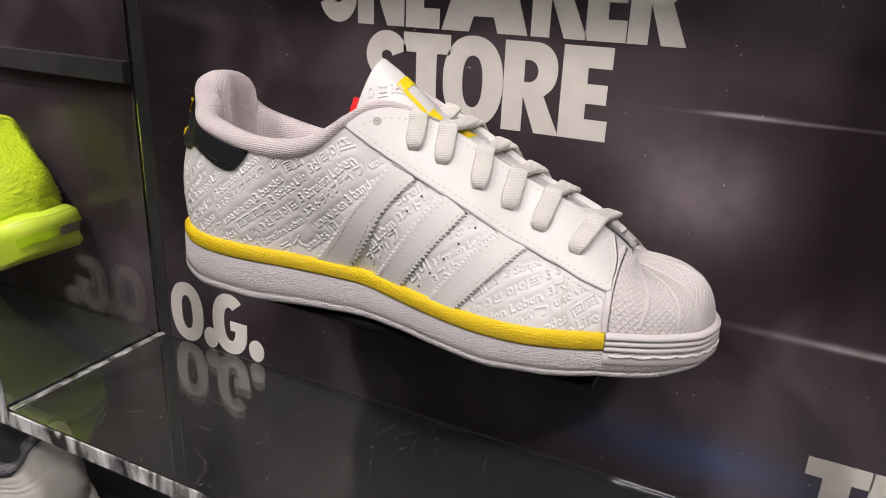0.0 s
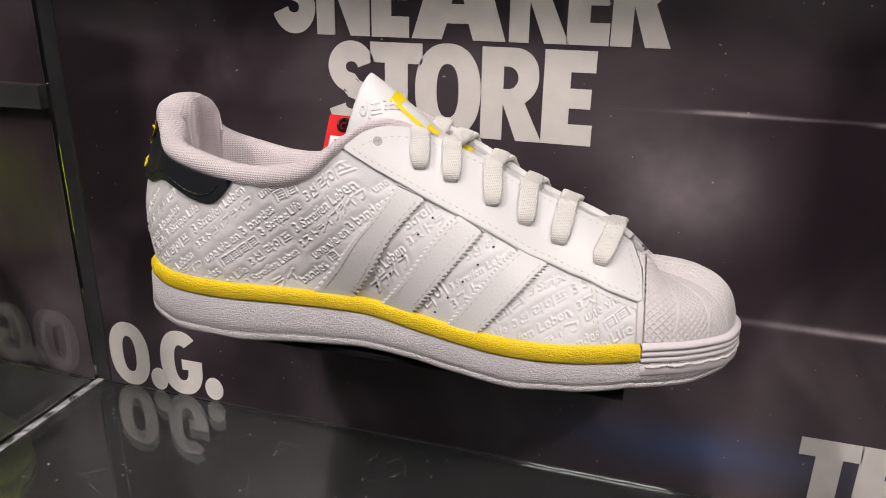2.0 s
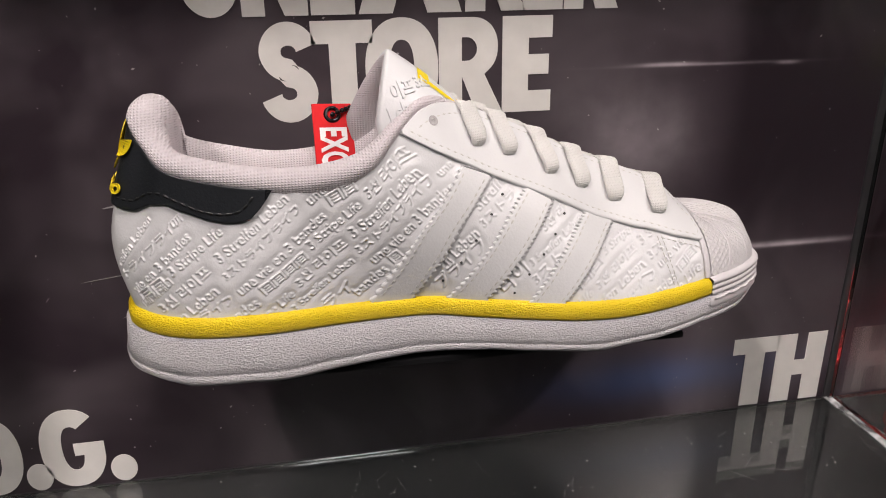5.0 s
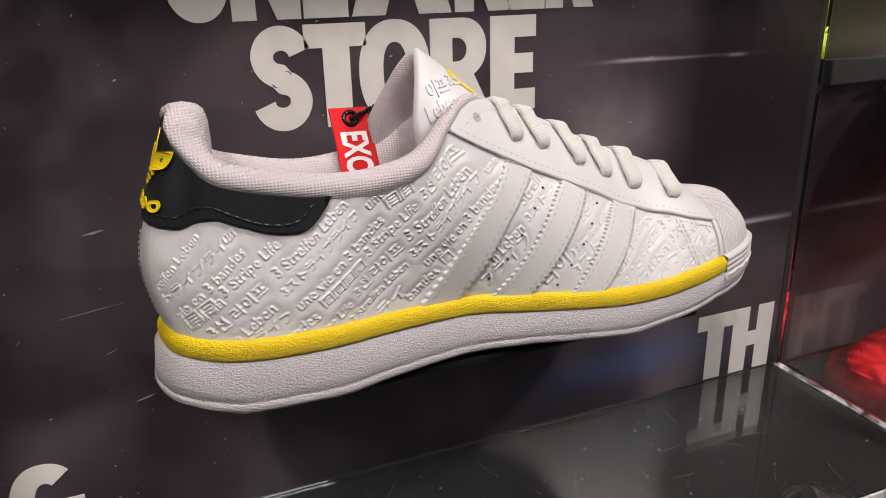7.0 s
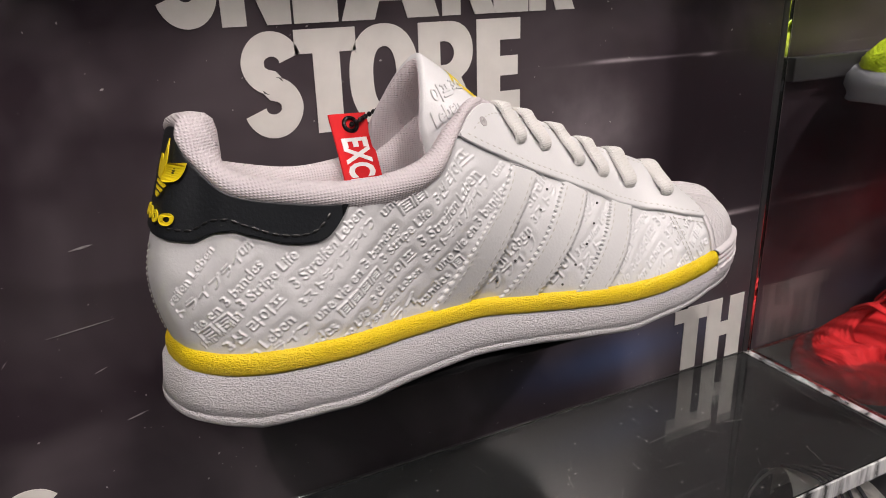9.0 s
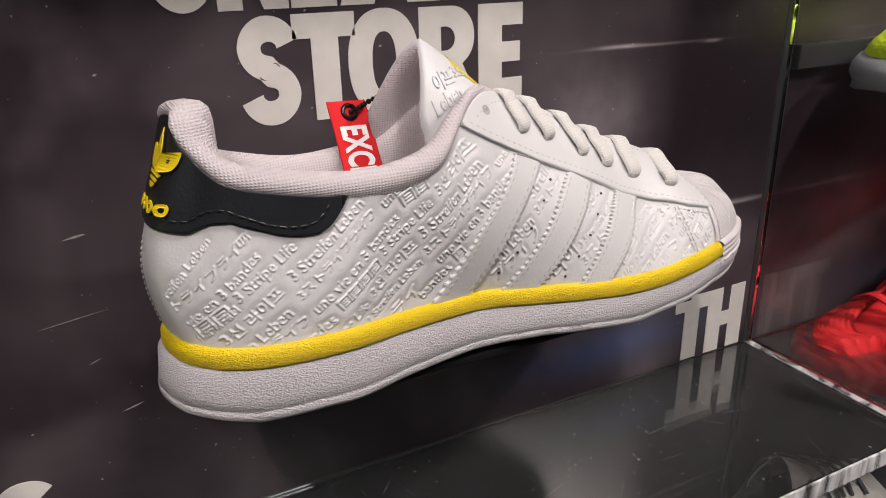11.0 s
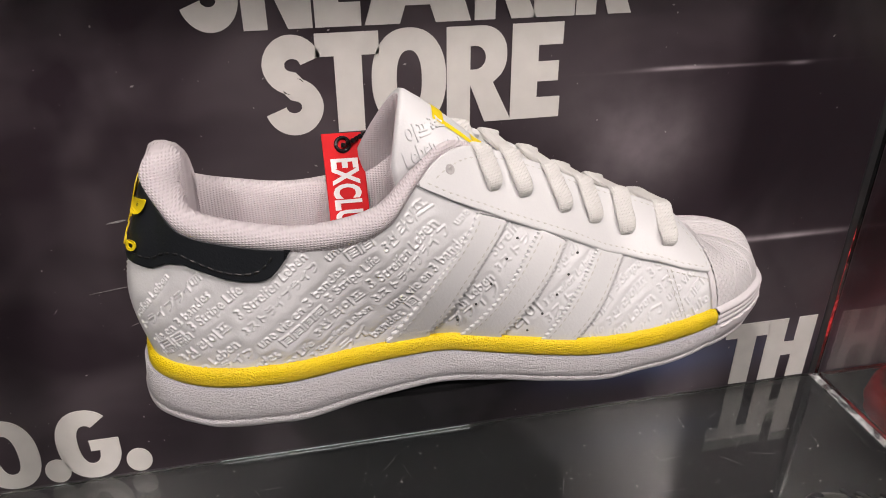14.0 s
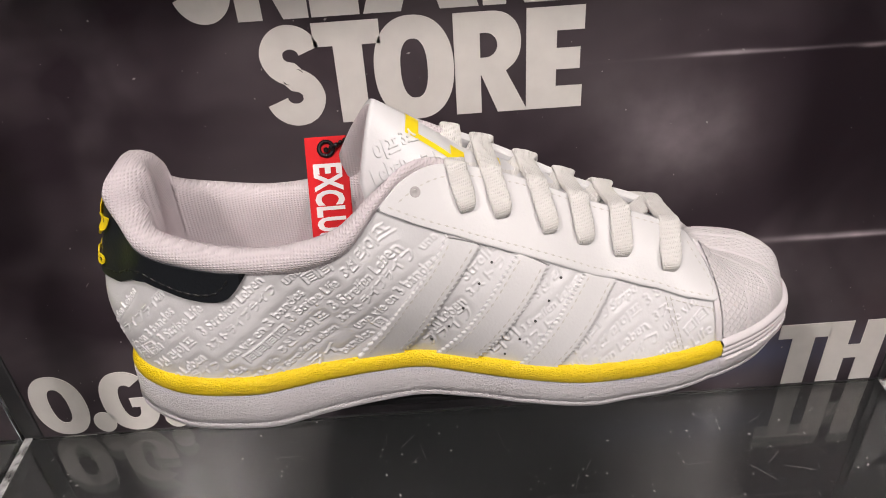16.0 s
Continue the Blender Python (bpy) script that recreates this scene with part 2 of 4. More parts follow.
# inner side: y of the welt and of the top line at stations 1 to 17, and how much lower the top line lies
INNER = [(-0.0766, -0.0680, -0.0002), (-0.0660, -0.0620, 0.0025), (-0.0586, -0.0579, 0.0038), (-0.0533, -0.0539, 0.0056), (-0.0509, -0.0511, 0.0067), (-0.0495, -0.0503, 0.0060), (-0.0475, -0.0509, 0.0065), (-0.0445, -0.0520, 0.0061), (-0.0400, -0.0535, 0.0010), (-0.0340, -0.0550, 0.0014), (-0.0288, -0.0563, 0.0024), (-0.0262, -0.0566, 0.0042), (-0.0301, -0.0565, 0.0046), (-0.0381, -0.0556, 0.0066), (-0.0480, -0.0563, 0.0116), (-0.0570, -0.0585, 0.0043), (-0.0658, -0.0605, -0.0025)]
TOE = 18
RING = [np.array(r) for r in OUTER]
for i in range(17, 0, -1):
    r = np.array(OUTER[i])
    r[1], r[4] = INNER[i - 1][:2]
    r[5] -= INNER[i - 1][2]
    RING.append(r)
RING = np.array(RING)
TURNS = len(RING)


def ring_at(u):
    """The station values at u, smoothly."""
    u = np.asarray(u, float) % TURNS
    i = np.floor(u).astype(int)
    f = (u - i)[..., None]
    p0, p1, p2, p3 = (RING[(i + k) % TURNS] for k in (-1, 0, 1, 2))
    return .5 * (2 * p1 + (p2 - p0) * f + (2 * p0 - 5 * p1 + 4 * p2 - p3) * f ** 2 + (3 * p1 - p0 - 3 * p2 + p3) * f ** 3)


def outward(u):
    """The level direction that points out of the shoe at u."""
    a, b = ring_at(np.asarray(u) - .05), ring_at(np.asarray(u) + .05)
    d = (b - a)[..., :2]
    n = np.stack([d[..., 1], -d[..., 0], np.zeros(d.shape[:-1])], -1)
    return n / np.linalg.norm(n, axis=-1, keepdims=True)


def skin(u, v):
    """A point of the skin."""
    u, v = np.broadcast_arrays(np.asarray(u, float), np.asarray(v, float))
    r, out = ring_at(u), outward(u)
    f, t, bulge, spread, drop = r[..., :3], r[..., 3:6], r[..., 6:7], r[..., 7:8], r[..., 8:9]
    high = t[..., 2:] - f[..., 2:]
    up = np.array([0, 0, 1.0])
    c1 = f + up * (.42 + 2.0 * np.maximum(spread - .5, 0)) * high + out * bulge
    flat = (f - t) * np.array([1, 1, 0])
    c2 = t + flat * spread - up * drop * high + out * bulge
    v = v[..., None]
    return f * (1 - v) ** 3 + 3 * c1 * v * (1 - v) ** 2 + 3 * c2 * v ** 2 * (1 - v) + t * v ** 3


def skin_normal(u, v):
    u, v = np.broadcast_arrays(np.asarray(u, float), np.asarray(v, float))
    e = 1e-3
    a = skin(u + e, v) - skin(u - e, v)
    b = skin(u, np.minimum(v + e, 1)) - skin(u, np.maximum(v - e, 0))
    n = np.cross(a, b)
    return n / np.linalg.norm(n, axis=-1, keepdims=True)


# how far along the side a station lies, from the heel
_us = np.linspace(-6, 24, 901)
_mid = skin(_us, np.full(_us.shape, .4))
_far = np.concatenate([[0], np.cumsum(np.linalg.norm(np.diff(_mid, axis=0), axis=1))])
_far -= np.interp(0, _us, _far)


def side(h, z):
    """u and v of the place h metres along the outer side from the heel, at the height z."""
    h, z = np.asarray(h, float), np.asarray(z, float)
    base, vs = h.copy(), np.linspace(0, 1, 41)
    for _ in range(6):
        u = np.interp(base, _far, _us)
        col = skin(u[..., None], np.broadcast_to(vs, u.shape + vs.shape))
        v = np.array([np.interp(q, c, vs) for q, c in zip(z.ravel(), col[..., 2].reshape(-1, len(vs)))]).reshape(z.shape)
        along = np.stack([np.interp(base + .002, _far, _mid[:, k]) - np.interp(base - .002, _far, _mid[:, k]) for k in range(3)], -1)
        along /= np.linalg.norm(along, axis=-1, keepdims=True)
        got = base + ((skin(u, v) - skin(u, np.full(u.shape, .4))) * along).sum(-1)
        base = base + (h - got)
    return u, v


def side_place(u, v):
    """The reverse of side()."""
    base = np.interp(u, _us, _far)
    along = np.stack([np.interp(base + .002, _far, _mid[:, k]) - np.interp(base - .002, _far, _mid[:, k]) for k in range(3)], -1)
    along /= np.linalg.norm(along, axis=-1, keepdims=True)
    p = skin(u, v)
    return base + ((p - skin(u, np.full(np.shape(u), .4))) * along).sum(-1), p[..., 2]


# ---- tools ----
def from_grid(name, points, mat, parent=None, label="", closed_u=False, closed_v=False, uv=None, smooth=True):
    """A mesh from a grid of points [u][v]."""
    points = np.asarray(points, float)
    nu, nv = points.shape[:2]
    a, c = np.meshgrid(np.arange(nu if closed_u else nu - 1), np.arange(nv if closed_v else nv - 1), indexing="ij")
    b, d = (a + 1) % nu, (c + 1) % nv
    faces = np.stack([a * nv + c, b * nv + c, b * nv + d, a * nv + d], -1).reshape(-1, 4).tolist()
    me = bpy.data.meshes.new(name)
    me.from_pydata(points.reshape(-1, 3).tolist(), [], faces)
    if uv is not None:
        layer = me.uv_layers.new(name="form")
        flat = np.asarray(uv, float).reshape(-1, 2)
        for loop in me.loops:
            layer.data[loop.index].uv = flat[loop.vertex_index]
    return finish(name, me, mat, parent, label, smooth)


def finish(name, me, mat, parent=None, label="", smooth=True):
    me.update()
    me.materials.append(mat)
    if smooth:
        me.polygons.foreach_set("use_smooth", [True] * len(me.polygons))
    ob = new(name, me)
    if parent:
        ob.parent = parent
    if label:
        tagged(ob, label)
    return ob


def part(name, bm, mat, parent=None, label="", smooth=False):
    me = bpy.data.meshes.new(name)
    bmesh.ops.recalc_face_normals(bm, faces=bm.faces)
    bm.to_mesh(me)
    bm.free()
    return finish(name, me, mat, parent, label, smooth)


def box(bm, x0, y0, z0, x1, y1, z1, bevel=.0):
    made = bmesh.ops.create_cube(bm, size=1, matrix=Matrix.Translation(((x0 + x1) / 2, (y0 + y1) / 2, (z0 + z1) / 2)) @ Matrix.Diagonal((x1 - x0, y1 - y0, z1 - z0, 1)))
    if bevel:
        edges = {e for v in made["verts"] for e in v.link_edges}
        bmesh.ops.bevel(bm, geom=list(edges), offset=bevel, segments=2, affect="EDGES", profile=.6)
    return bm


def plate(name, a, b, mat, parent=None, label="", bevel=.001):
    return part(name, box(bmesh.new(), *a, *b, bevel), mat, parent, label)


def thing(name, label, category, group="", at=(0, 0, 0)):
    ob = new(name)
    ob.empty_display_size = .01
    ob.location = at
    return tagged(ob, label, category, group)


def smooth_line(points, count, closed=False):
    """A smooth line through points, evenly spaced."""
    p = np.asarray(points, float)
    n = len(p)
    t = np.linspace(0, n - (0 if closed else 1), 24 * n)
    out = []
    for q in t:
        i = min(int(q), n - (1 if closed else 2))
        f = q - i
        g = [p[(i + k) % n] if closed else p[min(max(i + k, 0), n - 1)] for k in (-1, 0, 1, 2)]
        out.append(.5 * (2 * g[1] + (g[2] - g[0]) * f + (2 * g[0] - 5 * g[1] + 4 * g[2] - g[3]) * f ** 2 + (3 * g[1] - g[0] - 3 * g[2] + g[3]) * f ** 3))
    out = np.array(out)
    d = np.concatenate([[0], np.cumsum(np.linalg.norm(np.diff(out, axis=0), axis=1))])
    s = np.linspace(0, d[-1], count)
    return np.stack([np.interp(s, d, out[:, k]) for k in range(out.shape[1])], -1)


def band(name, line, ups, width, thick, mat, parent, label="", rim=.35):
    """A flat band (a lace, a strap) along a line, with rounded edges."""
    line, ups = np.asarray(line), np.asarray(ups)
    along = np.gradient(line, axis=0)
    along /= np.linalg.norm(along, axis=1, keepdims=True)
    across = np.cross(along, ups)
    across /= np.linalg.norm(across, axis=1, keepdims=True)
    ups = np.cross(across, along)
    width = np.broadcast_to(width, (len(line),))
    ring = []
    for a in np.linspace(0, 2 * math.pi, 14, endpoint=False):
        c, s = math.cos(a), math.sin(a)
        ring.append((math.copysign(abs(c) ** rim, c), math.copysign(abs(s) ** .7, s)))
    pts = np.array([[line[i] + across[i] * c * width[i] / 2 + ups[i] * s * thick / 2 for c, s in ring] for i in range(len(line))])
    return from_grid(name, pts, mat, parent, label, closed_v=True)


def off(u, v, d):
    """A point d metres above the skin."""
    return skin(u, v) + skin_normal(u, v) * np.asarray(d)[..., None]


def patch(name, where, na, nb, thick, mat, parent, label="", form_uv=False):
    """A sheet laid on the skin: where(a, b) gives u and v for a, b in 0 to 1; its rim turns down to the skin."""
    a = np.concatenate([[0, 0], np.linspace(0, 1, na), [1, 1]])
    b = np.concatenate([[0, 0], np.linspace(0, 1, nb), [1, 1]])
    lift = np.full((len(a), len(b)), thick)
    lift[[0, -1], :] = -.0013
    lift[:, [0, -1]] = -.0013
    lift[1, 1:-1] = lift[-2, 1:-1] = thick * .72
    lift[1:-1, 1] = lift[1:-1, -2] = thick * .72
    e = .012
    a[2], a[-3], b[2], b[-3] = e, 1 - e, e * 1.5, 1 - e * 1.5
    A, B = np.meshgrid(a, b, indexing="ij")
    u, v = where(A, B)
    pts = off(u, np.clip(v, 0, 1), lift)
    rim_a, rim_b = np.zeros(len(a)), np.zeros(len(b))
    rim_a[:2], rim_a[-2:], rim_b[:2], rim_b[-2:] = (-.0022, -.0006), (.0006, .0022), (-.0022, -.0006), (.0006, .0022)
    uv = np.stack([u * .0135 + rim_a[:, None], v * .05 + rim_b[None]], -1) if form_uv else None
    return from_grid(name, pts, mat, parent, label, uv=uv)


def stitches(name, us, vs, lift, mat, parent, pitch=.0032, wide=.0008, label=""):
    """A row of thread stitches over a line of the skin."""
    n = 300
    k = np.linspace(0, len(us) - 1, n)
    u, v = np.interp(k, range(len(us)), us), np.interp(k, range(len(vs)), vs)
    p, nor = skin(u, v), skin_normal(u, v)
    d = np.concatenate([[0], np.cumsum(np.linalg.norm(np.diff(p, axis=0), axis=1))])
    verts, faces = [], []
    for i in range(int(d[-1] / pitch)):
        ends = [(i + .14) * pitch, (i + .86) * pitch]
        c = [np.array([np.interp(q, d, p[:, j]) for j in range(3)]) for q in ends]
        m = np.array([np.interp(sum(ends) / 2, d, nor[:, j]) for j in range(3)])
        along = c[1] - c[0]
        along /= np.linalg.norm(along)
        across = np.cross(along, m) * wide / 2
        base = len(verts)
        mid = (c[0] + c[1]) / 2
        for q, h, w in ((c[0], lift - .0003, .5), (mid, lift, 1), (c[1], lift - .0003, .5)):
            verts += [q + across * w + m * h, q + m * (h + .00035), q - across * w + m * h]
        for g in (0, 3):
            faces += [(base + g, base + g + 1, base + g + 4, base + g + 3), (base + g + 1, base + g + 2, base + g + 5, base + g + 4)]
    me = bpy.data.meshes.new(name)
    me.from_pydata([tuple(q) for q in verts], [], faces)
    ob = finish(name, me, mat, parent, label)
    return tagged(ob, kind="stuff")


def text_mesh(body, size=1.0, deep=.0, bold=.0):
    """A text as a mesh: x along the line, y up."""
    cu = bpy.data.curves.new("text", "FONT")
    cu.body, cu.size, cu.resolution_u, cu.extrude, cu.offset = body, size, 3, deep, bold
    ob = bpy.data.objects.new("text", cu)
    scene.collection.objects.link(ob)
    bpy.context.view_layer.update()
    me = bpy.data.meshes.new_from_object(ob.evaluated_get(bpy.context.evaluated_depsgraph_get()))
    bpy.data.objects.remove(ob)
    bpy.data.curves.remove(cu)
    return me


def flat_shape(loops, deep):
    """A flat piece with holes from closed outlines in x and y; its back lies at 0, its face at deep."""
    cu = bpy.data.curves.new("outline", "CURVE")
    cu.dimensions, cu.fill_mode, cu.extrude = "2D", "BOTH", deep / 2
    for pts in loops:
        sp = cu.splines.new("POLY")
        sp.points.add(len(pts) - 1)
        for q, (x, y) in zip(sp.points, pts):
            q.co = (x, y, 0, 1)
        sp.use_cyclic_u = True
    ob = bpy.data.objects.new("outline", cu)
    scene.collection.objects.link(ob)
    bpy.context.view_layer.update()
    me = bpy.data.meshes.new_from_object(ob.evaluated_get(bpy.context.evaluated_depsgraph_get()))
    bpy.data.objects.remove(ob)
    bpy.data.curves.remove(cu)
    for v in me.vertices:
        v.co.z += deep / 2
    return me


# ---- the shop round the display ----
LEFT, RIGHT, DEEP = -.2865, .2705, .136      # the bay between its clear side panels, and its depth
def structure(name, a, b, mat, label, bevel=0.0):
    return tagged(plate(name, a, b, mat, None, label, bevel), kind="structure")


structure("floor", (-2.5, -4.0, -1.32), (2.5, 1.0, -1.22), FLOOR, "dark polished shop floor")
structure("ceiling", (-2.5, -4.0, 1.62), (2.5, 1.0, 1.70), CEILING, "dark painted shop ceiling")
structure("wall_west", (-2.6, -4.0, -1.22), (-2.5, 1.0, 1.62), DARKWALL, "charcoal painted shop wall")
structure("wall_east", (2.5, -4.0, -1.22), (2.6, 1.0, 1.62), DARKWALL, "charcoal painted shop wall")
structure("wall_south", (-2.5, -4.1, -1.22), (2.5, -4.0, 1.62), DARKWALL, "charcoal painted shop wall")
structure("wall_north", (-2.5, .012, -1.22), (2.5, .12, 1.62), DARKWALL, "charcoal wall behind the display panels")

# the printed panel with its lettering
panel = plate("display_board", (-.2755, 0, -.004), (.2665, .010, .46), POSTER, None, "", .0006)
tagged(panel, "dark printed display panel with night photograph and pale lettering", "display panel")
for name, x0, x1 in (("side_panel", -.86, -.2945), ("side_panel", .2785, .86)):
    p = plate(name, (x0, .001, -.004), (x1, .010, .46), POSTER, None, "", .0006)
    tagged(p, "plain dark display panel of the neighbouring bay", "display panel", "neighbouring panels")


def arc(cx, cy, rx, ry, a0, a1, n=28, power=2.0):
    out = []
    for a in np.linspace(radians(a0), radians(a1), n):
        c, s = math.cos(a), math.sin(a)
        out.append((cx + rx * math.copysign(abs(c) ** (2 / power), c), cy + ry * math.copysign(abs(s) ** (2 / power), s)))
    return out


def stroke(line, wide):
    line = np.asarray(line)
    d = np.gradient(line, axis=0)
    d /= np.linalg.norm(d, axis=1, keepdims=True)
    n = np.stack([-d[:, 1], d[:, 0]], -1)
    w = np.asarray(wide)[:, None] / 2
    return [tuple(p) for p in line + n * w] + [tuple(p) for p in (line - n * w)[::-1]]


def glyph(ch):
    """Outlines of a heavy grotesque capital, one unit high, and its width."""
    if ch == "T":
        return [[(0, 1), (.66, 1), (.66, .775), (.475, .775), (.475, 0), (.185, 0), (.185, .775), (0, .775)]], .66
    if ch == "E":
        return [[(0, 0), (.53, 0), (.53, .225), (.28, .225), (.28, .395), (.50, .395), (.50, .605), (.28, .605), (.28, .775), (.53, .775), (.53, 1), (0, 1)]], .53
    if ch == "H":
        return [[(0, 0), (.28, 0), (.28, .385), (.44, .385), (.44, 0), (.72, 0), (.72, 1), (.44, 1), (.44, .61), (.28, .61), (.28, 1), (0, 1)]], .72
    if ch == "N":
        return [[(0, 0), (.27, 0), (.27, .50), (.50, 0), (.78, 0), (.78, 1), (.51, 1), (.51, .50), (.28, 1), (0, 1)]], .78
    if ch == "A":
        return [[(0, 0), (.28, 0), (.325, .17), (.525, .17), (.57, 0), (.86, 0), (.60, 1), (.26, 1)], [(.365, .37), (.485, .37), (.425, .66)]], .86
    if ch == "K":
        return [[(0, 0), (.28, 0), (.28, .42), (.50, 0), (.84, 0), (.52, .53), (.80, 1), (.48, 1), (.28, .60), (.28, 1), (0, 1)]], .84
    if ch == "O":
        return [arc(.43, .5, .43, .515, 0, 360, 56, 2.25)[:-1], arc(.43, .5, .145, .295, 0, 360, 40, 2.4)[:-1]], .86
    if ch == ".":
        return [arc(.18, .165, .18, .18, 0, 360, 32)[:-1]], .36
    if ch == "R":
        outer = [(0, 0), (.28, 0), (.28, .40), (.46, 0), (.79, 0), (.555, .42)]
        return [outer + arc(.40, .70, .32, .30, -52, 90, 22, 2.2) + [(0, 1)], [(.28, .56)] + arc(.34, .68, .125, .12, -90, 90, 14) + [(.28, .80)]], .79
    if ch == "G":
        pts = arc(.43, .5, .43, .515, 48, 344, 48, 2.25) + [(.85, .56), (.44, .56), (.44, .40), (.565, .40)]
        return [pts + arc(.43, .5, .145, .29, 322, 58, 30, 2.3)], .87
    if ch == "S":
        top = arc(.35, .708, .215, .178, 12, 264, 34)
        low = arc(.33, .292, .215, .178, 84, -168, 34)
        line = smooth_line([*top, *low], 120)
        d = np.gradient(line, axis=0)
        level = np.abs(d[:, 0]) / np.linalg.norm(d, axis=1)
        return [stroke(line, .262 - .032 * level)], .68
    return [], .3


def word(body, spans, z0, high):
    """Capitals set on the panel, each a piece of its own between its left and right edge."""
    for ch, (x0, x1) in zip(body, spans):
        loops, wide = glyph(ch)
        k = (x1 - x0) / wide
        me = flat_shape([[(x0 + x * k, z0 + y * high) for x, y in lp] for lp in loops], .0004)
        for v in me.vertices:
            v.co = (v.co.x, -.0001 - v.co.z, v.co.y)
        finish("letter", me, LETTER, panel, "", False)


word("SNEAKER", ((-.1205, -.0943), (-.0936, -.0618), (-.0606, -.0388), (-.0372, .0150), (.0168, .0485), (.0470, .0685), (.0692, .0990)), .2577, .0495)
word("STORE", ((-.0877, -.0595), (-.0617, -.0310), (-.0352, .0025), (.0028, .0372), (.0366, .0636)), .2055, .0495)
word("O.G.", ((-.2727, -.2390), (-.2392, -.2252), (-.2290, -.1942), (-.1938, -.1793)), .0012, .0495)
word("TH", ((.1944, .2262), (.2256, .2612)), .0008, .0502)

# scuffs and dust of the panel
rnd = random.Random(4)
for x, z, long, turn, wide in ((-.168, .1666, .0105, 8, .0022), (-.158, .0765, .0105, 14, .0010), (-.208, .118, .004, 50, .0006), (-.175, .128, .030, 7, .0005), (-.17, .105, .006, 20, .0005)):
    pts = [(long * (i / 8 - .5), wide * (.5 - abs(i / 8 - .5)) * rnd.uniform(.4, 1)) for i in range(9)] + [(long * (.5 - i / 8), -wide * (.5 - abs(i / 8 - .5)) * rnd.uniform(.4, 1)) for i in range(1, 8)]
    me = flat_shape([pts], .0003)
    for v in me.vertices:
        c, s = math.cos(radians(turn)), math.sin(radians(turn))
        v.co = (x + v.co.x * c - v.co.y * s, -.0001 - v.co.z, z + v.co.x * s + v.co.y * c)
    finish("scuff", me, SCUFF, panel, "pale scratch in the print", False)


def specks(name, count, place, mat, seed, parent):
    """Dust and small chips, joined."""
    r = random.Random(seed)
    verts, faces = [], []
    for _ in range(count):
        p, a, b = place(r)
        s = r.choice((.00016, .00022, .0003, .0005))
        k = len(verts)
        e = r.uniform(.5, 2.2)
        t = r.uniform(0, 3.14)
        a, b = a * math.cos(t) + b * math.sin(t), b * math.cos(t) - a * math.sin(t)
        verts += [tuple(p + a * s * e), tuple(p + b * s), tuple(p - a * s * e), tuple(p - b * s)]
        faces.append((k, k + 1, k + 2, k + 3))
    me = bpy.data.meshes.new(name)
    me.from_pydata(verts, [], faces)
    return tagged(finish(name, me, mat, parent, "", False), "pale specks of dust", kind="stuff")


DUST = material("dust", (.45, .43, .42), .9, spots=.3, spot_scale=300)
specks("dust", 260, lambda r: (Vector((r.uniform(-.27, .26), -.0004, r.uniform(.003, .29))), Vector((1, 0, 0)), Vector((0, 0, 1))), DUST, 7, panel)

# the clear bay: shelf and sides of one acrylic box each side of the next
bay = thing("acrylic_bay", "clear acrylic display bay with scratched shelf and polished edges", "display shelf")
shelf = plate("shelf", (LEFT + .0005, -DEEP, -.0115), (RIGHT - .0005, .0015, 0), SHELF, bay, "scratched clear acrylic shelf", .0007)
specks("dust", 620, lambda r: (Vector((r.uniform(-.28, .265), r.uniform(-.133, -.004), .0004)), Vector((1, 0, 0)), Vector((0, 1, 0))), DUST, 9, shelf)
for k in range(40):
    x, y, long, turn = rnd.uniform(-.22, .22), rnd.uniform(-.125, -.02), rnd.uniform(.004, .016), rnd.uniform(-80, 80)
    line = [(x + math.cos(radians(turn)) * long * q + .0007 * math.sin(q * 2 + k), y + math.sin(radians(turn)) * long * q) for q in np.linspace(-.5, .5, 7)]
    me = flat_shape([stroke(line, [.00010] * 7)], .00008)
    for v in me.vertices:
        v.co.z += .0002
    finish("scratch", me, SCUFF, shelf, "", False)
plate("front_edge", (LEFT + .0005, -DEEP - .0016, -.0115), (RIGHT - .0005, -DEEP - .0001, 0), GLINT, bay, "acrylic edge with highlights put in as milky streaks", .0005)
for x0 in (LEFT - .0085, RIGHT + .0005):
    plate("side_edge", (x0, -DEEP - .0016, -.0115), (x0 + .008, -DEEP - .0001, .40), GLINT, bay, "acrylic edge with highlights put in as milky streaks", .0005)
    # added strip imitates the bright line where side and shelf meet
    plate("joint", (x0 + (.0086 if x0 < 0 else -.0052), -DEEP + .001, .0003), (x0 + (.0136 if x0 < 0 else -.0002), -.002, .0013), GLINT, bay, "milky strip for the bright line along the joint", .0004)
    plate("side", (x0, -DEEP, -.0115), (x0 + .008, -.0008, .40), CLEAR, bay, "clear acrylic side", .0007)
plate("cover", (LEFT - .008, -DEEP, .4005), (RIGHT + .008, -.0008, .412), CLEAR, bay, "clear acrylic top", .0007)
for x0, x1 in ((-.86, LEFT - .0095), (RIGHT + .0095, .86)):
    p = plate("neighbour_shelf", (x0, -DEEP, -.0115), (x1, -.0008, 0), SHELF, None, "", .0007)
    tagged(p, "clear acrylic shelf of the neighbouring bay", "display shelf", "neighbouring shelves")
p = plate("lower_shelf", (-.86, -.20, -.30), (.86, .008, -.288), BLACK_PLATE, None, "", .001)
tagged(p, "glossy black display shelf below", "display shelf")

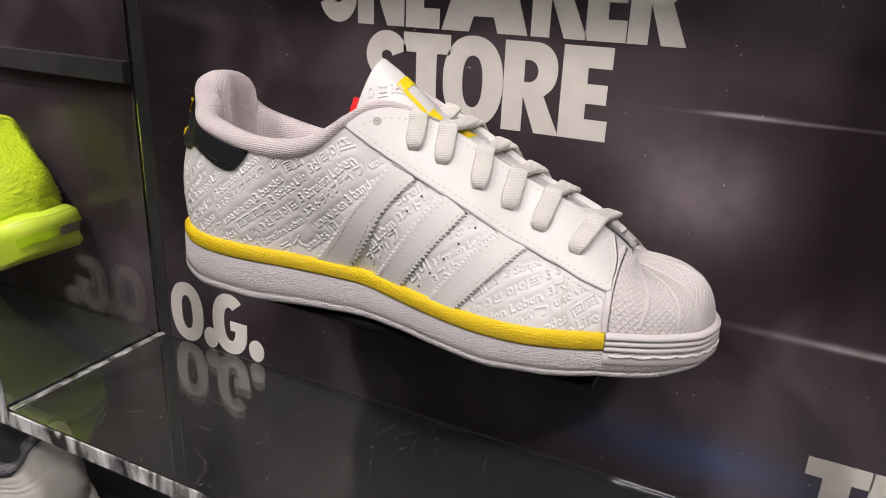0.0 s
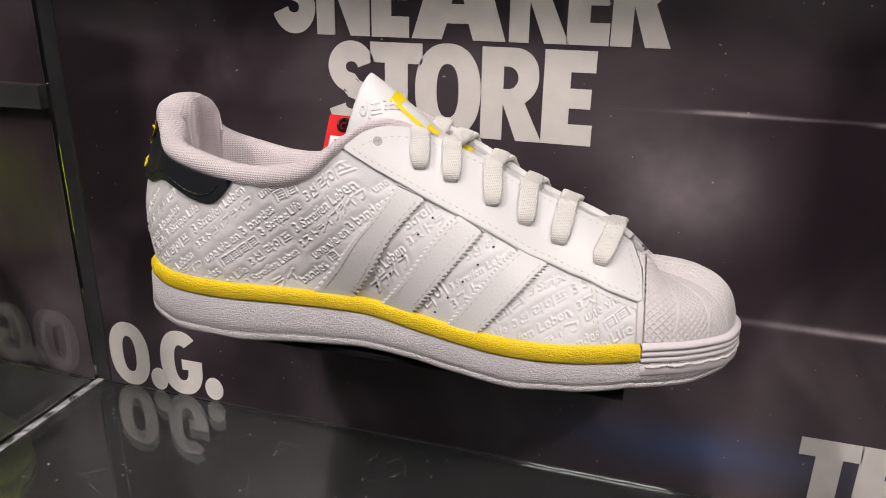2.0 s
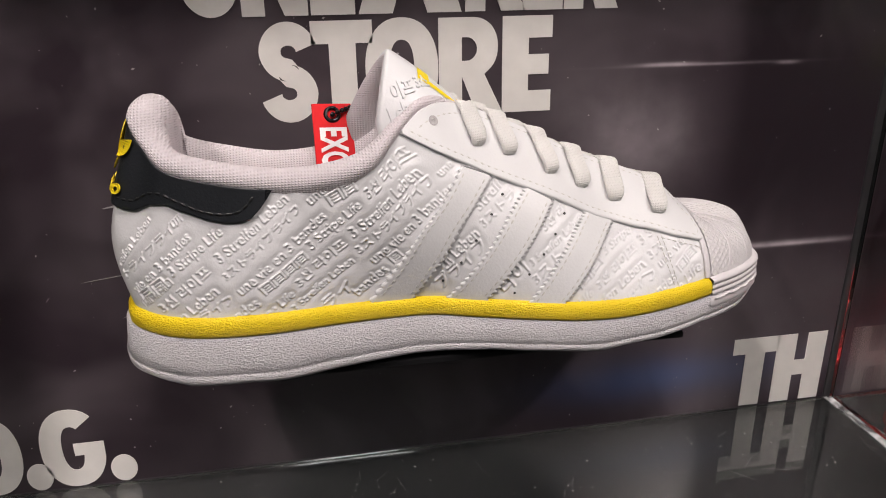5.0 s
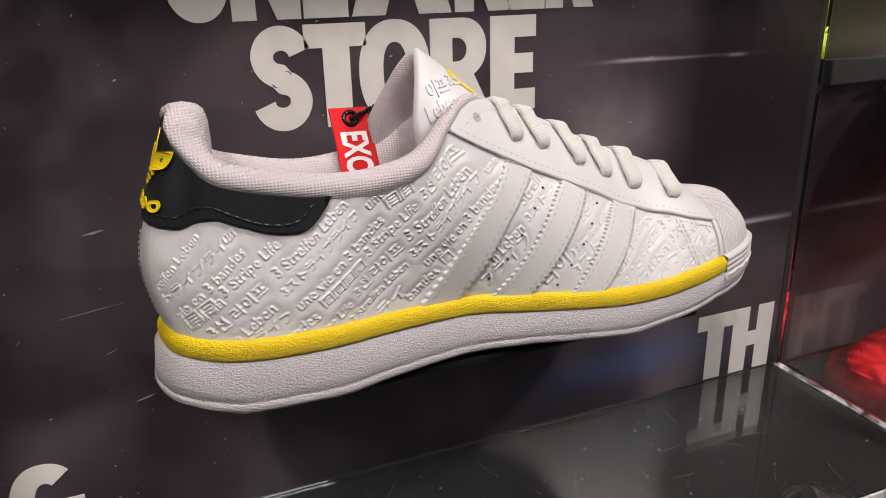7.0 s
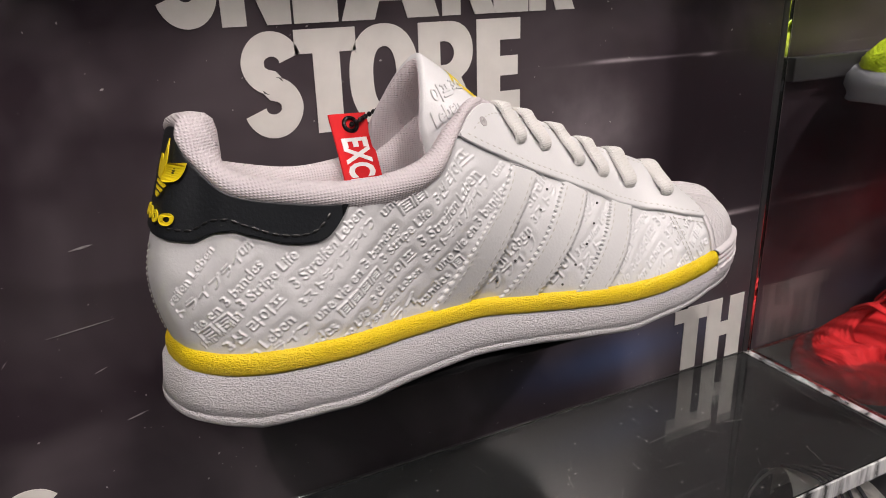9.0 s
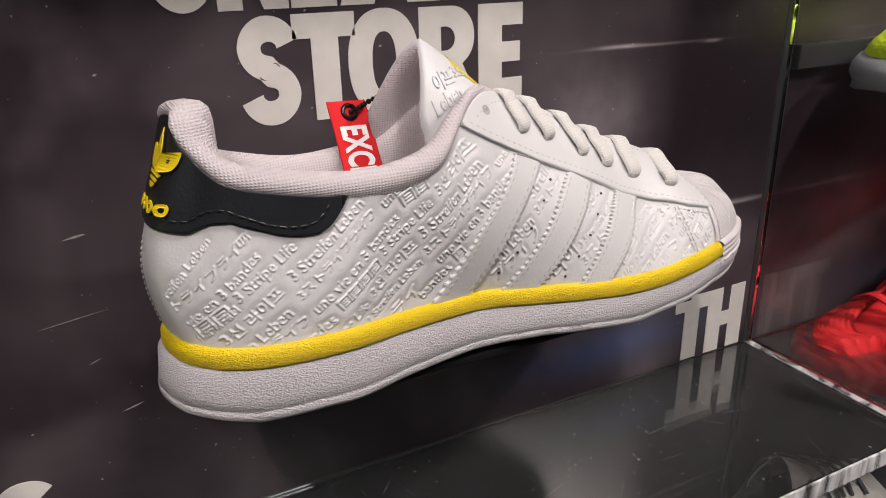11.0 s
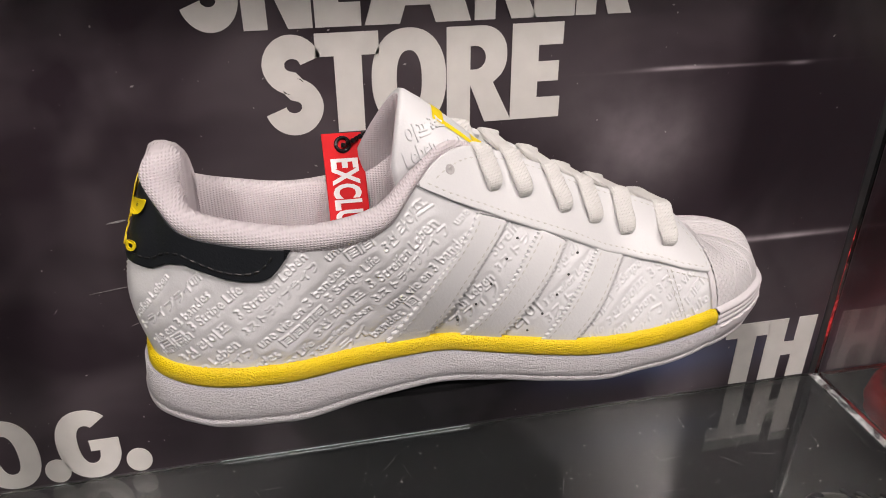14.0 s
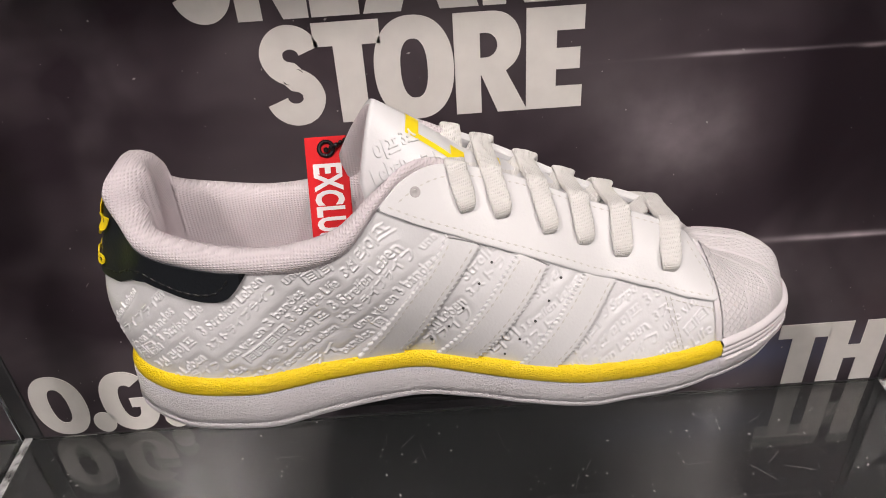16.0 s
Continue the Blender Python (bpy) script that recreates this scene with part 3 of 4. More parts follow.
for x0, x1 in ((-.80, -.2955), (.2795, .80)):
    p = plate("display_rail", (x0, -.007, .203), (x1, .0008, .219), RAIL, None, "", .001)
    tagged(p, "grey metal rail across the neighbouring panel", "rail", "display rails")
# added strips stand in for the thick acrylic edges seen between the panels
for x0, x1 in ((-.2938, -.2762), (.2672, .2782)):
    p = plate("post", (x0, -.0002, -.004), (x1, .011, .46), RAIL, None, "", .0012)
    tagged(p, "slim dark grey strip between two display panels", "post", "display posts")
# unseen black disc over the added fill light
fill_disc = thing("fill_light_disc", "unseen round black disc above the fill light", "ceiling light", "", (0, -1.7, 1.6))
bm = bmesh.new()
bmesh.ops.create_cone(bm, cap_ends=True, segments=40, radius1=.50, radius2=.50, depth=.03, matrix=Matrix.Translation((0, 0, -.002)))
part("housing", bm, BLACK_PLATE, fill_disc)

# the black plate that carries the trainer
bracket = thing("shoe_bracket", "black plate fixed to the panel with a glittering grip pad", "bracket", at=(0, 0, 0))
plate("plate", (-.117, -.106, .1172), (.097, -.0008, .1204), BLACK_PLATE, bracket, "", .0008)
plate("back_flange", (-.117, -.0044, .0979), (.097, -.0008, .1168), BLACK_PLATE, bracket, "", .0006)
plate("grip_pad", (-.105, -.100, .1205), (.085, -.012, .1220), GRIP, bracket, "dark glittering grip pad", .0004)


# unseen lamp housings over the display; the last two carry the added bay fills
for k, (x, y) in enumerate(((.06, -.66), (-.75, -1.05), (1.0, -1.15), (-.52, -.66), (.58, -.66))):
    lamp_thing = thing("unseen_spot", "unseen black cylindrical lamp housing", "spotlight", "ceiling spots", (x, y, 1.62))
    bm = bmesh.new()
    bmesh.ops.create_cone(bm, cap_ends=True, segments=24, radius1=.075, radius2=.06, depth=.12, matrix=Matrix.Translation((0, 0, -.10)))
    part("housing", bm, BLACK_PLATE, lamp_thing)
    bm = bmesh.new()
    bmesh.ops.create_cone(bm, cap_ends=True, segments=12, radius1=.012, radius2=.012, depth=.05, matrix=Matrix.Translation((0, 0, -.02)))
    part("stem", bm, BLACK_PLATE, lamp_thing)


# ---- the trainer ----
def sole_low(x):
    """Height of the sole's underside."""
    return np.interp(x, [-.15, -.142, -.13, -.119, -.094, -.069, -.044, -.02, .0045, .029, .053, .077, .10, .122, .14, .152],
                     [0.1290, 0.1278, 0.1252, 0.1238, 0.1255, 0.1239, 0.1234, 0.1231, 0.1242, 0.1239, 0.1222, 0.1244, 0.1289, 0.1294, 0.1335, 0.1302])


def ring_wall(us, levels):
    """Rings round the welt: levels give (part of the way down to the underside, metres down, metres out)."""
    r, out = ring_at(us), outward(us)
    f = r[:, :3]
    low = sole_low(f[:, 0])
    rows = []
    for share, down, wide in levels:
        p = f + out * np.reshape(wide, (-1, 1))
        p[:, 2] = f[:, 2] * (1 - share) + low * share - down
        rows.append(p)
    return np.array(rows).transpose(1, 0, 2)


shoe = thing("trainer", "white embossed leather trainer with yellow midsole line and black heel tab", "trainer", at=(0, 0, 0))
ALL = np.linspace(0, TURNS, 289)[:-1]

# cup sole
EDGE = np.where((ALL > 13.85) & (ALL < TURNS - 13.85), .0030, .0022) + .0018 * np.exp(-(np.minimum(ALL, TURNS - ALL) / 2.2) ** 2)
FLARE = .0035 * np.exp(-(np.minimum(ALL, TURNS - ALL) / 2.4) ** 2)
lv = [(0, .0030, -.004), (0, .0066, -.001), (0, .0072, EDGE * .7), (.0, .0080, EDGE), (.6, .002, EDGE * .85 + FLARE * .5), (.80, 0.0, EDGE * .75 + FLARE * .8), (.815, 0, EDGE * .55 + FLARE * .8), (.83, 0, EDGE * .8 + FLARE * .8), (.93, 0, EDGE * .6 + FLARE), (.985, 0, -.0002 + FLARE), (1, 0, -.0025 + FLARE)]
wall = ring_wall(ALL, lv)
mid = wall[:, -1].copy()
axis = np.stack([np.clip(mid[:, 0], -.12, .12), -.080 + (mid[:, 0] + .15) / .3 * .016, sole_low(np.clip(mid[:, 0], -.12, .12)) + .0004], -1)
wall = np.concatenate([wall, (mid * .5 + axis * .5)[:, None], axis[:, None]], 1)
cup = from_grid("sole", wall, RUBBER, shoe, "white textured rubber cup sole", closed_u=True)

# the yellow line
YEL = np.linspace(-13.86, 13.86, 260)
SLIM = 1 - .35 * np.exp(-(YEL / 2.4) ** 2)
strip = ring_wall(YEL, [(0, .0074, .0008), (0, .0072, .0024 * SLIM), (0, .0060, .0031 * SLIM), (0, .0036, .0034 * SLIM), (0, .0014, .0031 * SLIM), (0, .0003, .0020 * SLIM), (0, -.0004, .0006), (0, -.0004, -.0016)])
from_grid("midsole_line", strip, YELLOW, shoe, "yellow textured rubber line")
# the toe bumper: three ribs, a rope line and the foot
CAP = np.linspace(13.88, TURNS - 13.88, 150)
rib = [(0, -.0012, -.0015)]
for k in range(3):
    z = .0000 + k * .0026
    rib += [(0, z - .0004, .0020), (0, z + .0002, .0034), (0, z + .0012, .0036), (0, z + .0019, .0034), (0, z + .0022, .0024)]
rib += [(0, .0082, .0026), (0, .0086, .0032), (0, .0126, .0035), (0, .0136, .0027)]
from_grid("toe_bumper", ring_wall(CAP, rib), RIB, shoe, "ribbed white rubber toe bumper")
rope = []
for i, u in enumerate(np.linspace(14.0, TURNS - 14.0, 420)):
    c = ring_wall(np.array([u]), [(0, .0086 + .0008 * abs(math.sin(u * 5.2)), .0034)])[0, 0]
    n = outward(np.array(u))
    ring = []
    for a in np.linspace(0, 2 * math.pi, 8, endpoint=False):
        rr = .00055 * (1 + .35 * math.sin(a * 2 + i * .9))
        ring.append(c + n * math.cos(a) * rr + np.array([0, 0, math.sin(a) * rr]))
    rope.append(ring)
from_grid("rope_line", rope, RIB, shoe, "moulded rope line", closed_v=True)

# the embossed words: start and end of each line, metres along the side from the heel and heights
WORDS = [
    ("3 Streifen Leben", 0.0611, 0.1779, 0.0894, 0.2003),
    ("3ストライプライフ", 0.0635, 0.1708, 0.0936, 0.1958),
    ("une vie en 3 bandes", 0.0682, 0.1649, 0.1030, 0.1921),
    ("une", 0.0972, 0.1977, 0.1038, 0.2025),
    ("#2", 0.1054, 0.1965, 0.1164, 0.2022),
    ("3 Stripe Life", 0.0961, 0.1799, 0.1170, 0.1952),
    ("#4", 0.0770, 0.1640, 0.0950, 0.1761),
    ("3선 라이프", 0.0904, 0.1652, 0.1103, 0.1796),
    ("3 Streifen Leben", 0.0880, 0.1549, 0.1127, 0.1718),
    ("3 Stripe Life", 0.0427, 0.1725, 0.0628, 0.1891),
    ("3선 라이프", 0.0386, 0.1567, 0.0575, 0.1740),
    ("n Leben", 0.0456, 0.1539, 0.0596, 0.1661),
    ("ライフ", 0.0534, 0.1545, 0.0655, 0.1622),
    ("ndes", 0.0661, 0.1545, 0.0746, 0.1606),
    ("pe Life", 0.0772, 0.1547, 0.0882, 0.1621),
    ("un", 0.0433, 0.1914, 0.0475, 0.1944),
    ("#2", 0.0315, 0.1597, 0.0412, 0.1682),
    ("3선 라이프", 0.1207, 0.1986, 0.1473, 0.2126),
    ("3 Streifen Leben", 0.1127, 0.1831, 0.1473, 0.2052),
    ("3ストライプライフ", 0.1149, 0.1755, 0.1507, 0.2018),
    ("une vie en 3 bandes", 0.1201, 0.1704, 0.1567, 0.1980),
    ("#1", 0.1274, 0.1693, 0.1314, 0.1720),
    ("une", 0.1528, 0.2029, 0.1571, 0.2068),
    ("bandes", 0.1130, 0.1564, 0.1248, 0.1665),
    ("Streife", 0.1648, 0.1887, 0.1769, 0.1990),
    ("3ストラ", 0.1664, 0.1817, 0.1806, 0.1928),
    ("n Leben", 0.1476, 0.1664, 0.1637, 0.1789),
    ("プライフ", 0.1420, 0.1554, 0.1665, 0.1737),
    ("3선 라", 0.1936, 0.1779, 0.2037, 0.1844),
    ("3 Streifen Leben", 0.1881, 0.1643, 0.2114, 0.1805),
    ("3スト", 0.1901, 0.1567, 0.2023, 0.1671),
    ("3 Stripe", 0.2236, 0.1653, 0.2367, 0.1719),
    ("3선 라이프", 0.2212, 0.1524, 0.2394, 0.1651),
    ("fen Leben", 0.2251, 0.1465, 0.2429, 0.1589),
    ("3ス", 0.2446, 0.1613, 0.2504, 0.1655),
    ("ライフ", 0.2372, 0.1455, 0.2468, 0.1550),
    ("une vie", 0.2488, 0.1580, 0.2603, 0.1673),
    ("#2", 0.2588, 0.1553, 0.2663, 0.1626),
    ("ndes", 0.2479, 0.1475, 0.2562, 0.1532),
    ("e Life", 0.2587, 0.1481, 0.2696, 0.1563),
    ("Life", 0.2135, 0.1465, 0.2189, 0.1506),
    ("#2", 0.2127, 0.1532, 0.2217, 0.1627),
    ("3 S", 0.2408, 0.1670, 0.2459, 0.1709),
    ("ライ", 0.1005, 0.1533, 0.1114, 0.1607),
    ("라이", 0.1741, 0.1530, 0.1851, 0.1639),
    ("reifen Leben", 0.0188, 0.1729, 0.0313, 0.1931),
    ("トライプライフ", 0.0225, 0.1691, 0.0477, 0.1941),
    ("vie en 3 bandes", 0.0274, 0.1631, 0.0504, 0.1873),
    ("#4", 0.0322, 0.1571, 0.0432, 0.1690),
]


def stand_in(count):
    """Square signs that cannot be lettered: a frame and two strokes each."""
    bm_loops = []
    for k in range(count):
        x = k * 1.12
        bm_loops.append([(x, 0), (x + .12, 0), (x + .12, .86), (x + .88, .86), (x + .88, 0), (x + 1, 0), (x + 1, .98), (x, .98)])
        for y in (.12, .36, .60):
            bm_loops.append([(x + .25, y), (x + .78, y), (x + .78, y + .10), (x + .25, y + .10)])
    return bm_loops


# the relief of the embossing: letters pressed into soft lanes, the leather swelling between them
CELL, H_FROM, Z_FROM = .00025, -.02, .138
GRAIN = np.zeros((1260, 380), bool)


def press(body, h0, z0, h1, z1):
    """Marks the letters of one line in the relief."""
    if body[0] == "#":
        me = flat_shape(stand_in(int(body[1:])), .0)
    else:
        me = text_mesh(body, bold=.004)
    me.calc_loop_triangles()
    co = np.empty(len(me.vertices) * 3)
    me.vertices.foreach_get("co", co)
    tri = np.empty(len(me.loop_triangles) * 3, int)
    me.loop_triangles.foreach_get("vertices", tri)
    bpy.data.meshes.remove(me)
    co = co.reshape(-1, 3)[:, :2]
    k = math.hypot(h1 - h0, z1 - z0) / (co[:, 0].max() - co[:, 0].min())
    tall = .88 if ord(body[-1]) > 255 or body[0] == "#" else 1.04
    co = (co - [co[:, 0].min(), .33]) * [k, k * tall]
    turn = math.atan2(z1 - z0, h1 - h0)
    c, s = math.cos(turn), math.sin(turn)
    q = np.stack([(h0 + co[:, 0] * c - co[:, 1] * s - H_FROM) / CELL, (z0 + co[:, 0] * s + co[:, 1] * c - Z_FROM) / CELL], -1)
    for t in q[tri].reshape(-1, 3, 2):
        (i0, j0), (i1, j1) = np.floor(t.min(0)).astype(int), np.ceil(t.max(0)).astype(int) + 1
        if i0 < 0 or j0 < 0 or i1 > GRAIN.shape[0] or j1 > GRAIN.shape[1]:
            continue
        x, y = np.mgrid[i0:i1, j0:j1]
        e = [(t[n][0] - t[m][0]) * (y - t[m][1]) - (t[n][1] - t[m][1]) * (x - t[m][0]) for m, n in ((0, 1), (1, 2), (2, 0))]
        GRAIN[i0:i1, j0:j1] |= ((e[0] >= 0) & (e[1] >= 0) & (e[2] >= 0)) | ((e[0] <= 0) & (e[1] <= 0) & (e[2] <= 0))


def blurred(a, metres):
    r = int(3 * metres / CELL) + 1
    w = np.exp(-.5 * (np.arange(-r, r + 1) * CELL / metres) ** 2)
    w /= w.sum()
    for axis in (0, 1):
        pad = np.pad(a, [(r, r) if k == axis else (0, 0) for k in (0, 1)])
        a = sum(w[k] * np.take(pad, range(k, k + a.shape[axis]), axis) for k in range(2 * r + 1))
    return a


for line in WORDS:
    press(*line)
LANE = 1 - np.exp(-4.5 * blurred(GRAIN.astype(float), .0013))
RELIEF = .00090 * blurred(GRAIN.astype(float), .00019) - .00088 * LANE


def relief(u, v):
    """How far the embossing lifts the skin at u, v of the outer side."""
    h, z = side_place(u, v)
    x = np.clip((h - H_FROM) / CELL, 0, GRAIN.shape[0] - 1.01)
    y = np.clip((z - Z_FROM) / CELL, 0, GRAIN.shape[1] - 1.01)
    i, j = x.astype(int), y.astype(int)
    x, y = x - i, y - j
    fade = np.clip((13.78 - u) / .15, 0, 1)
    return fade * (RELIEF[i, j] * (1 - x) * (1 - y) + RELIEF[i + 1, j] * x * (1 - y) + RELIEF[i, j + 1] * (1 - x) * y + RELIEF[i + 1, j + 1] * x * y)


# upper: the embossed skin; the throat and the collar stay open
ROUND = np.concatenate([np.linspace(-2.2, 13.95, 960), np.linspace(13.95, TURNS - 2.2, 150)[1:-1]])
U, V = np.meshgrid(ROUND, np.linspace(0, 1, 200), indexing="ij")
pts = skin(U, V)
pts[:960] = off(U[:960], V[:960], relief(U[:960], V[:960]))
inner = off(U[:, -1], V[:, -1] * .97, np.full(len(ROUND), -.0022))
pts = np.concatenate([pts, (pts[:, -1] * .5 + inner * .5 + [0, 0, .0006])[:, None], inner[:, None], off(U[:, -1], V[:, -1] * .8, np.full(len(ROUND), -.003))[:, None]], 1)
upper = from_grid("upper", pts, LEATHER, shoe, "white leather upper embossed with words", closed_u=True)

# insole
r = ring_at(ALL)
foot = r[:, :3] - outward(ALL) * .006 + [0, 0, .010]
mid = np.stack([np.clip(foot[:, 0], -.11, .11), -.080 + (foot[:, 0] + .15) / .3 * .016, foot[:, 2]], -1)
from_grid("insole", np.stack([foot, foot * .5 + mid * .5, mid], 1), LINING, shoe, "pale footbed", closed_u=True)


# collar: the padded roll and the lining below it
def collar_rows(us):
    f = (us + 10.2) / 20.4
    r, out = ring_at(us), outward(us)
    t = r[:, 3:6]
    fade = np.clip(np.minimum(f, 1 - f) / .15, 0, 1)[:, None] ** .6
    heel = np.exp(-(us / 2.6) ** 2)[:, None]
    up = np.array([0, 0, 1.0])
    rows = []
    for o, h in ((-.0022, -.006), (.0003, -.0012), (.0014, .0004), (.0018, .0024), (.0010, .0048), (-.0012, .0066), (-.0045, .0072), (-.0078, .0060), (-.0098, .0030), (-.0106, -.0020), (-.0108, -.010), (-.0102, -.022), (-.0095, -.038), (-.0090, -.056)):
        grow = 1 - .30 * heel
        low = np.where(h < -.003, 1.0, fade)
        p = t + out * np.where(o < 0, o * (fade * .85 + .15), o) * np.where(o < 0, 1 + .15 * heel, 1) + up * h * low * (grow if h > 0 else 1)
        rows.append(p)
    return np.array(rows).transpose(1, 0, 2)


from_grid("collar_lining", collar_rows(np.linspace(-10.2, 10.2, 240)), LINING, shoe, "pale mauve mesh collar lining")

# toe cap of rubber with moulded ribs
def cap_where(a, b):
    u = 13.84 + a * (TURNS - 2 * 13.84)
    return u, .0 + b * (1.0 - .0)


toe_cap = patch("toe_cap", cap_where, 130, 40, .0011, SHELL, shoe, "white rubber shell toe with crossed hatching", True)
for u0 in (13.84, TURNS - 13.84):
    vs = np.linspace(.01, .93, 40)
    band("cap_edge", off(np.full(40, u0), vs, np.full(40, .0006)), skin_normal(np.full(40, u0), vs), .0030, .0014, RIB, toe_cap, rim=.7)
for k in range(7):
    u0 = 14.62 + k * (TURNS - 2 * 14.62) / 6
    bend = (k - 3) * -.10
    line = [off(np.array(u0 + bend * math.sin(v * 3.0)), np.array(v), .0012) for v in np.linspace(.06, .95, 26)]
    ups = [skin_normal(np.array(u0), np.array(v)) for v in np.linspace(.06, .95, 26)]
    band("rib", line, ups, .0018, .0004, RIB, toe_cap, rim=.8)

# eyestay, both sides: smooth leather from the throat edge down to a stitched line
LOW_U = [8.050, 8.312, 8.850, 9.238, 9.812, 10.250, 10.688, 11.125, 11.588, 11.988, 12.575, 13.062, 13.763, 13.888]
LOW_V = [0.995, 0.919, 0.775, 0.694, 0.600, 0.550, 0.513, 0.481, 0.450, 0.444, 0.419, 0.369, 0.350, 0.381]


def mirrored(u, other):
    return (TURNS - u) if other else u


def eyestay(other):
    def where(a, b):
        lo_u = np.interp(a, np.linspace(0, 1, len(LOW_U)), LOW_U)
        lo_v = np.interp(a, np.linspace(0, 1, len(LOW_V)), LOW_V)
        hi_u = 8.05 + a * (13.60 - 8.05)
        u = lo_u + (hi_u - lo_u) * b
        v = lo_v + (.998 - lo_v) * b
        # round the front corner
        lean = np.clip((a - .93) / .07, 0, 1) * np.interp(b, [0, .2, .35, .6, 1], [0, .02, .09, .13, 0])
        return mirrored(u + lean, other), v
    piece = patch("eyestay", where, 110, 26, .0017, SMOOTH, shoe, "smooth white leather eyestay")
    su, sv = np.array(LOW_U[1:-1]), np.array(LOW_V[1:-1]) + .045
    stitches("stitching", mirrored(su, other), sv, .0017, THREAD, piece, label="row of white stitches")
    stitches("stitching", mirrored(np.linspace(8.6, 13.45, 20), other), np.full(20, .93), .0017, THREAD, piece, label="row of white stitches")
    stitches("stitching", mirrored(np.array([13.72, 13.78, 13.74, 13.6, 13.45]), other), np.array([.40, .483, .592, .717, .93]), .0017, THREAD, piece, label="row of white stitches")
    return piece


stay = eyestay(False)
stay_in = eyestay(True)

# three serrated stripes
STRIPES = (((9.3, 0.675), (8.488, 0.506), (7.588, 0.344), (6.613, -0.02), (9.863, 0.6), (8.888, 0.4), (8.287, 0.219), (7.513, -0.02)),
           ((10.438, 0.55), (9.8, 0.4), (9.1, 0.213), (8.25, -0.02), (10.838, 0.494), (10.35, 0.35), (9.812, 0.206), (9.0, -0.02)),
           ((11.488, 0.475), (10.95, 0.325), (10.4, 0.163), (9.812, -0.02), (11.975, 0.45), (11.5, 0.281), (10.975, 0.125), (10.463, -0.02)))


def stripe(k, other):
    pts8 = STRIPES[k]
    left, right = smooth_line(pts8[:4], 60), smooth_line(pts8[4:], 60)

    def where(a, b):
        i = np.linspace(0, 1, 60)
        lu, lvv = np.interp(a, i, left[:, 0]), np.interp(a, i, left[:, 1])
        ru, rv = np.interp(a, i, right[:, 0]), np.interp(a, i, right[:, 1])
        u = lu + (ru - lu) * b
        v = lvv + (rv - lvv) * b
        teeth = np.abs((a * 24) % 1 - .5) * 2 - .5
        u = u + np.where(b < .02, -1, np.where(b > .98, 1, 0)) * teeth * .075
        return mirrored(u, other), v
    piece = patch("stripe", where, 97, 12, .0012, SMOOTH, shoe, "serrated smooth white leather stripe")
    for b in (.16, .84):
        a = np.linspace(.05, .97, 30)
        u, v = where(a, np.full(30, b))
        stitches("stitching", u, v, .0013, THREAD, piece, label="row of white stitches")
    return piece


for other in (False, True):
    for k in range(3):
        stripe(k, other)

# panel seams before the toe
for us, vs in (((12.725, 12.763, 12.888), (0.375, 0.175, 0.0)), ((12.812, 12.863, 12.975), (0.375, 0.169, 0.0)), ((13.713, 13.825, 13.85), (0.3, 0.131, 0.0)), ((13.8, 13.9, 13.913), (0.294, 0.131, 0.0)), ((12.775, 13.225, 13.763), (0.356, 0.319, 0.288))):
    stitches("seam_stitching", us, vs, .0003, THREAD, upper, .0026, .0006, "row of white stitches")

# black heel tab
TAB_U = [0.000, 0.300, 1.338, 1.988, 2.588, 3.075, 3.550, 3.963, 4.288, 4.550, 4.713, 4.825, 4.950, 5.038]
TAB_V = [0.619, 0.619, 0.663, 0.706, 0.800, 0.838, 0.812, 0.775, 0.763, 0.769, 0.800, 0.856, 0.938, 0.995]


def tab_where(a, b):
    u = (a * 2 - 1) * 5.04
    lo = np.interp(np.abs(u), TAB_U, TAB_V)
    return u, lo + (1.0 - lo) * b


tab = patch("heel_tab", tab_where, 160, 20, .0015, BLACK, shoe, "black leather heel tab")
u = np.linspace(-4.76, 4.76, 90)
stitches("stitching", u, np.interp(np.abs(u) * 1.035, TAB_U, TAB_V) + .055, .0019, BLACK_THREAD, tab, .0034, .0011, "row of black stitches")
# heel seam
stitches("heel_seam", np.full(12, .0), np.linspace(.03, .56, 12), .0004, THREAD, upper, .0022, .0022, "white seam cord")


def lay(me, h0, z0, turn, lift, name, mat, parent, label=""):
    """Lays a flat mesh on the outer side, its origin h0 metres from the heel and z0 high."""
    n = len(me.vertices)
    co = np.empty(n * 3)
    me.vertices.foreach_get("co", co)
    co = co.reshape(-1, 3)
    c, s = math.cos(turn), math.sin(turn)
    h = h0 + co[:, 0] * c - co[:, 1] * s
    z = z0 + co[:, 0] * s + co[:, 1] * c
    u, v = side(h, z)
    p = off(u, v, lift + co[:, 2])
    me.vertices.foreach_set("co", p.ravel())
    return finish(name, me, mat, parent, label, False)


# the heel emblem: three leaves cut by bars, and a bar for the word below
def leaf(cx, cy, long, wide, turn):
    out = []
    for q in np.linspace(0, 1, 15):
        out.append((wide * math.sin(q * math.pi) ** .8, long * q))
    for q in np.linspace(1, 0, 15)[1:-1]:
        out.append((-wide * math.sin(q * math.pi) ** .8, long * q))
    c, s = math.cos(radians(turn)), math.sin(radians(turn))
    return [(cx + x * c - y * s, cy + x * s + y * c) for x, y in out]


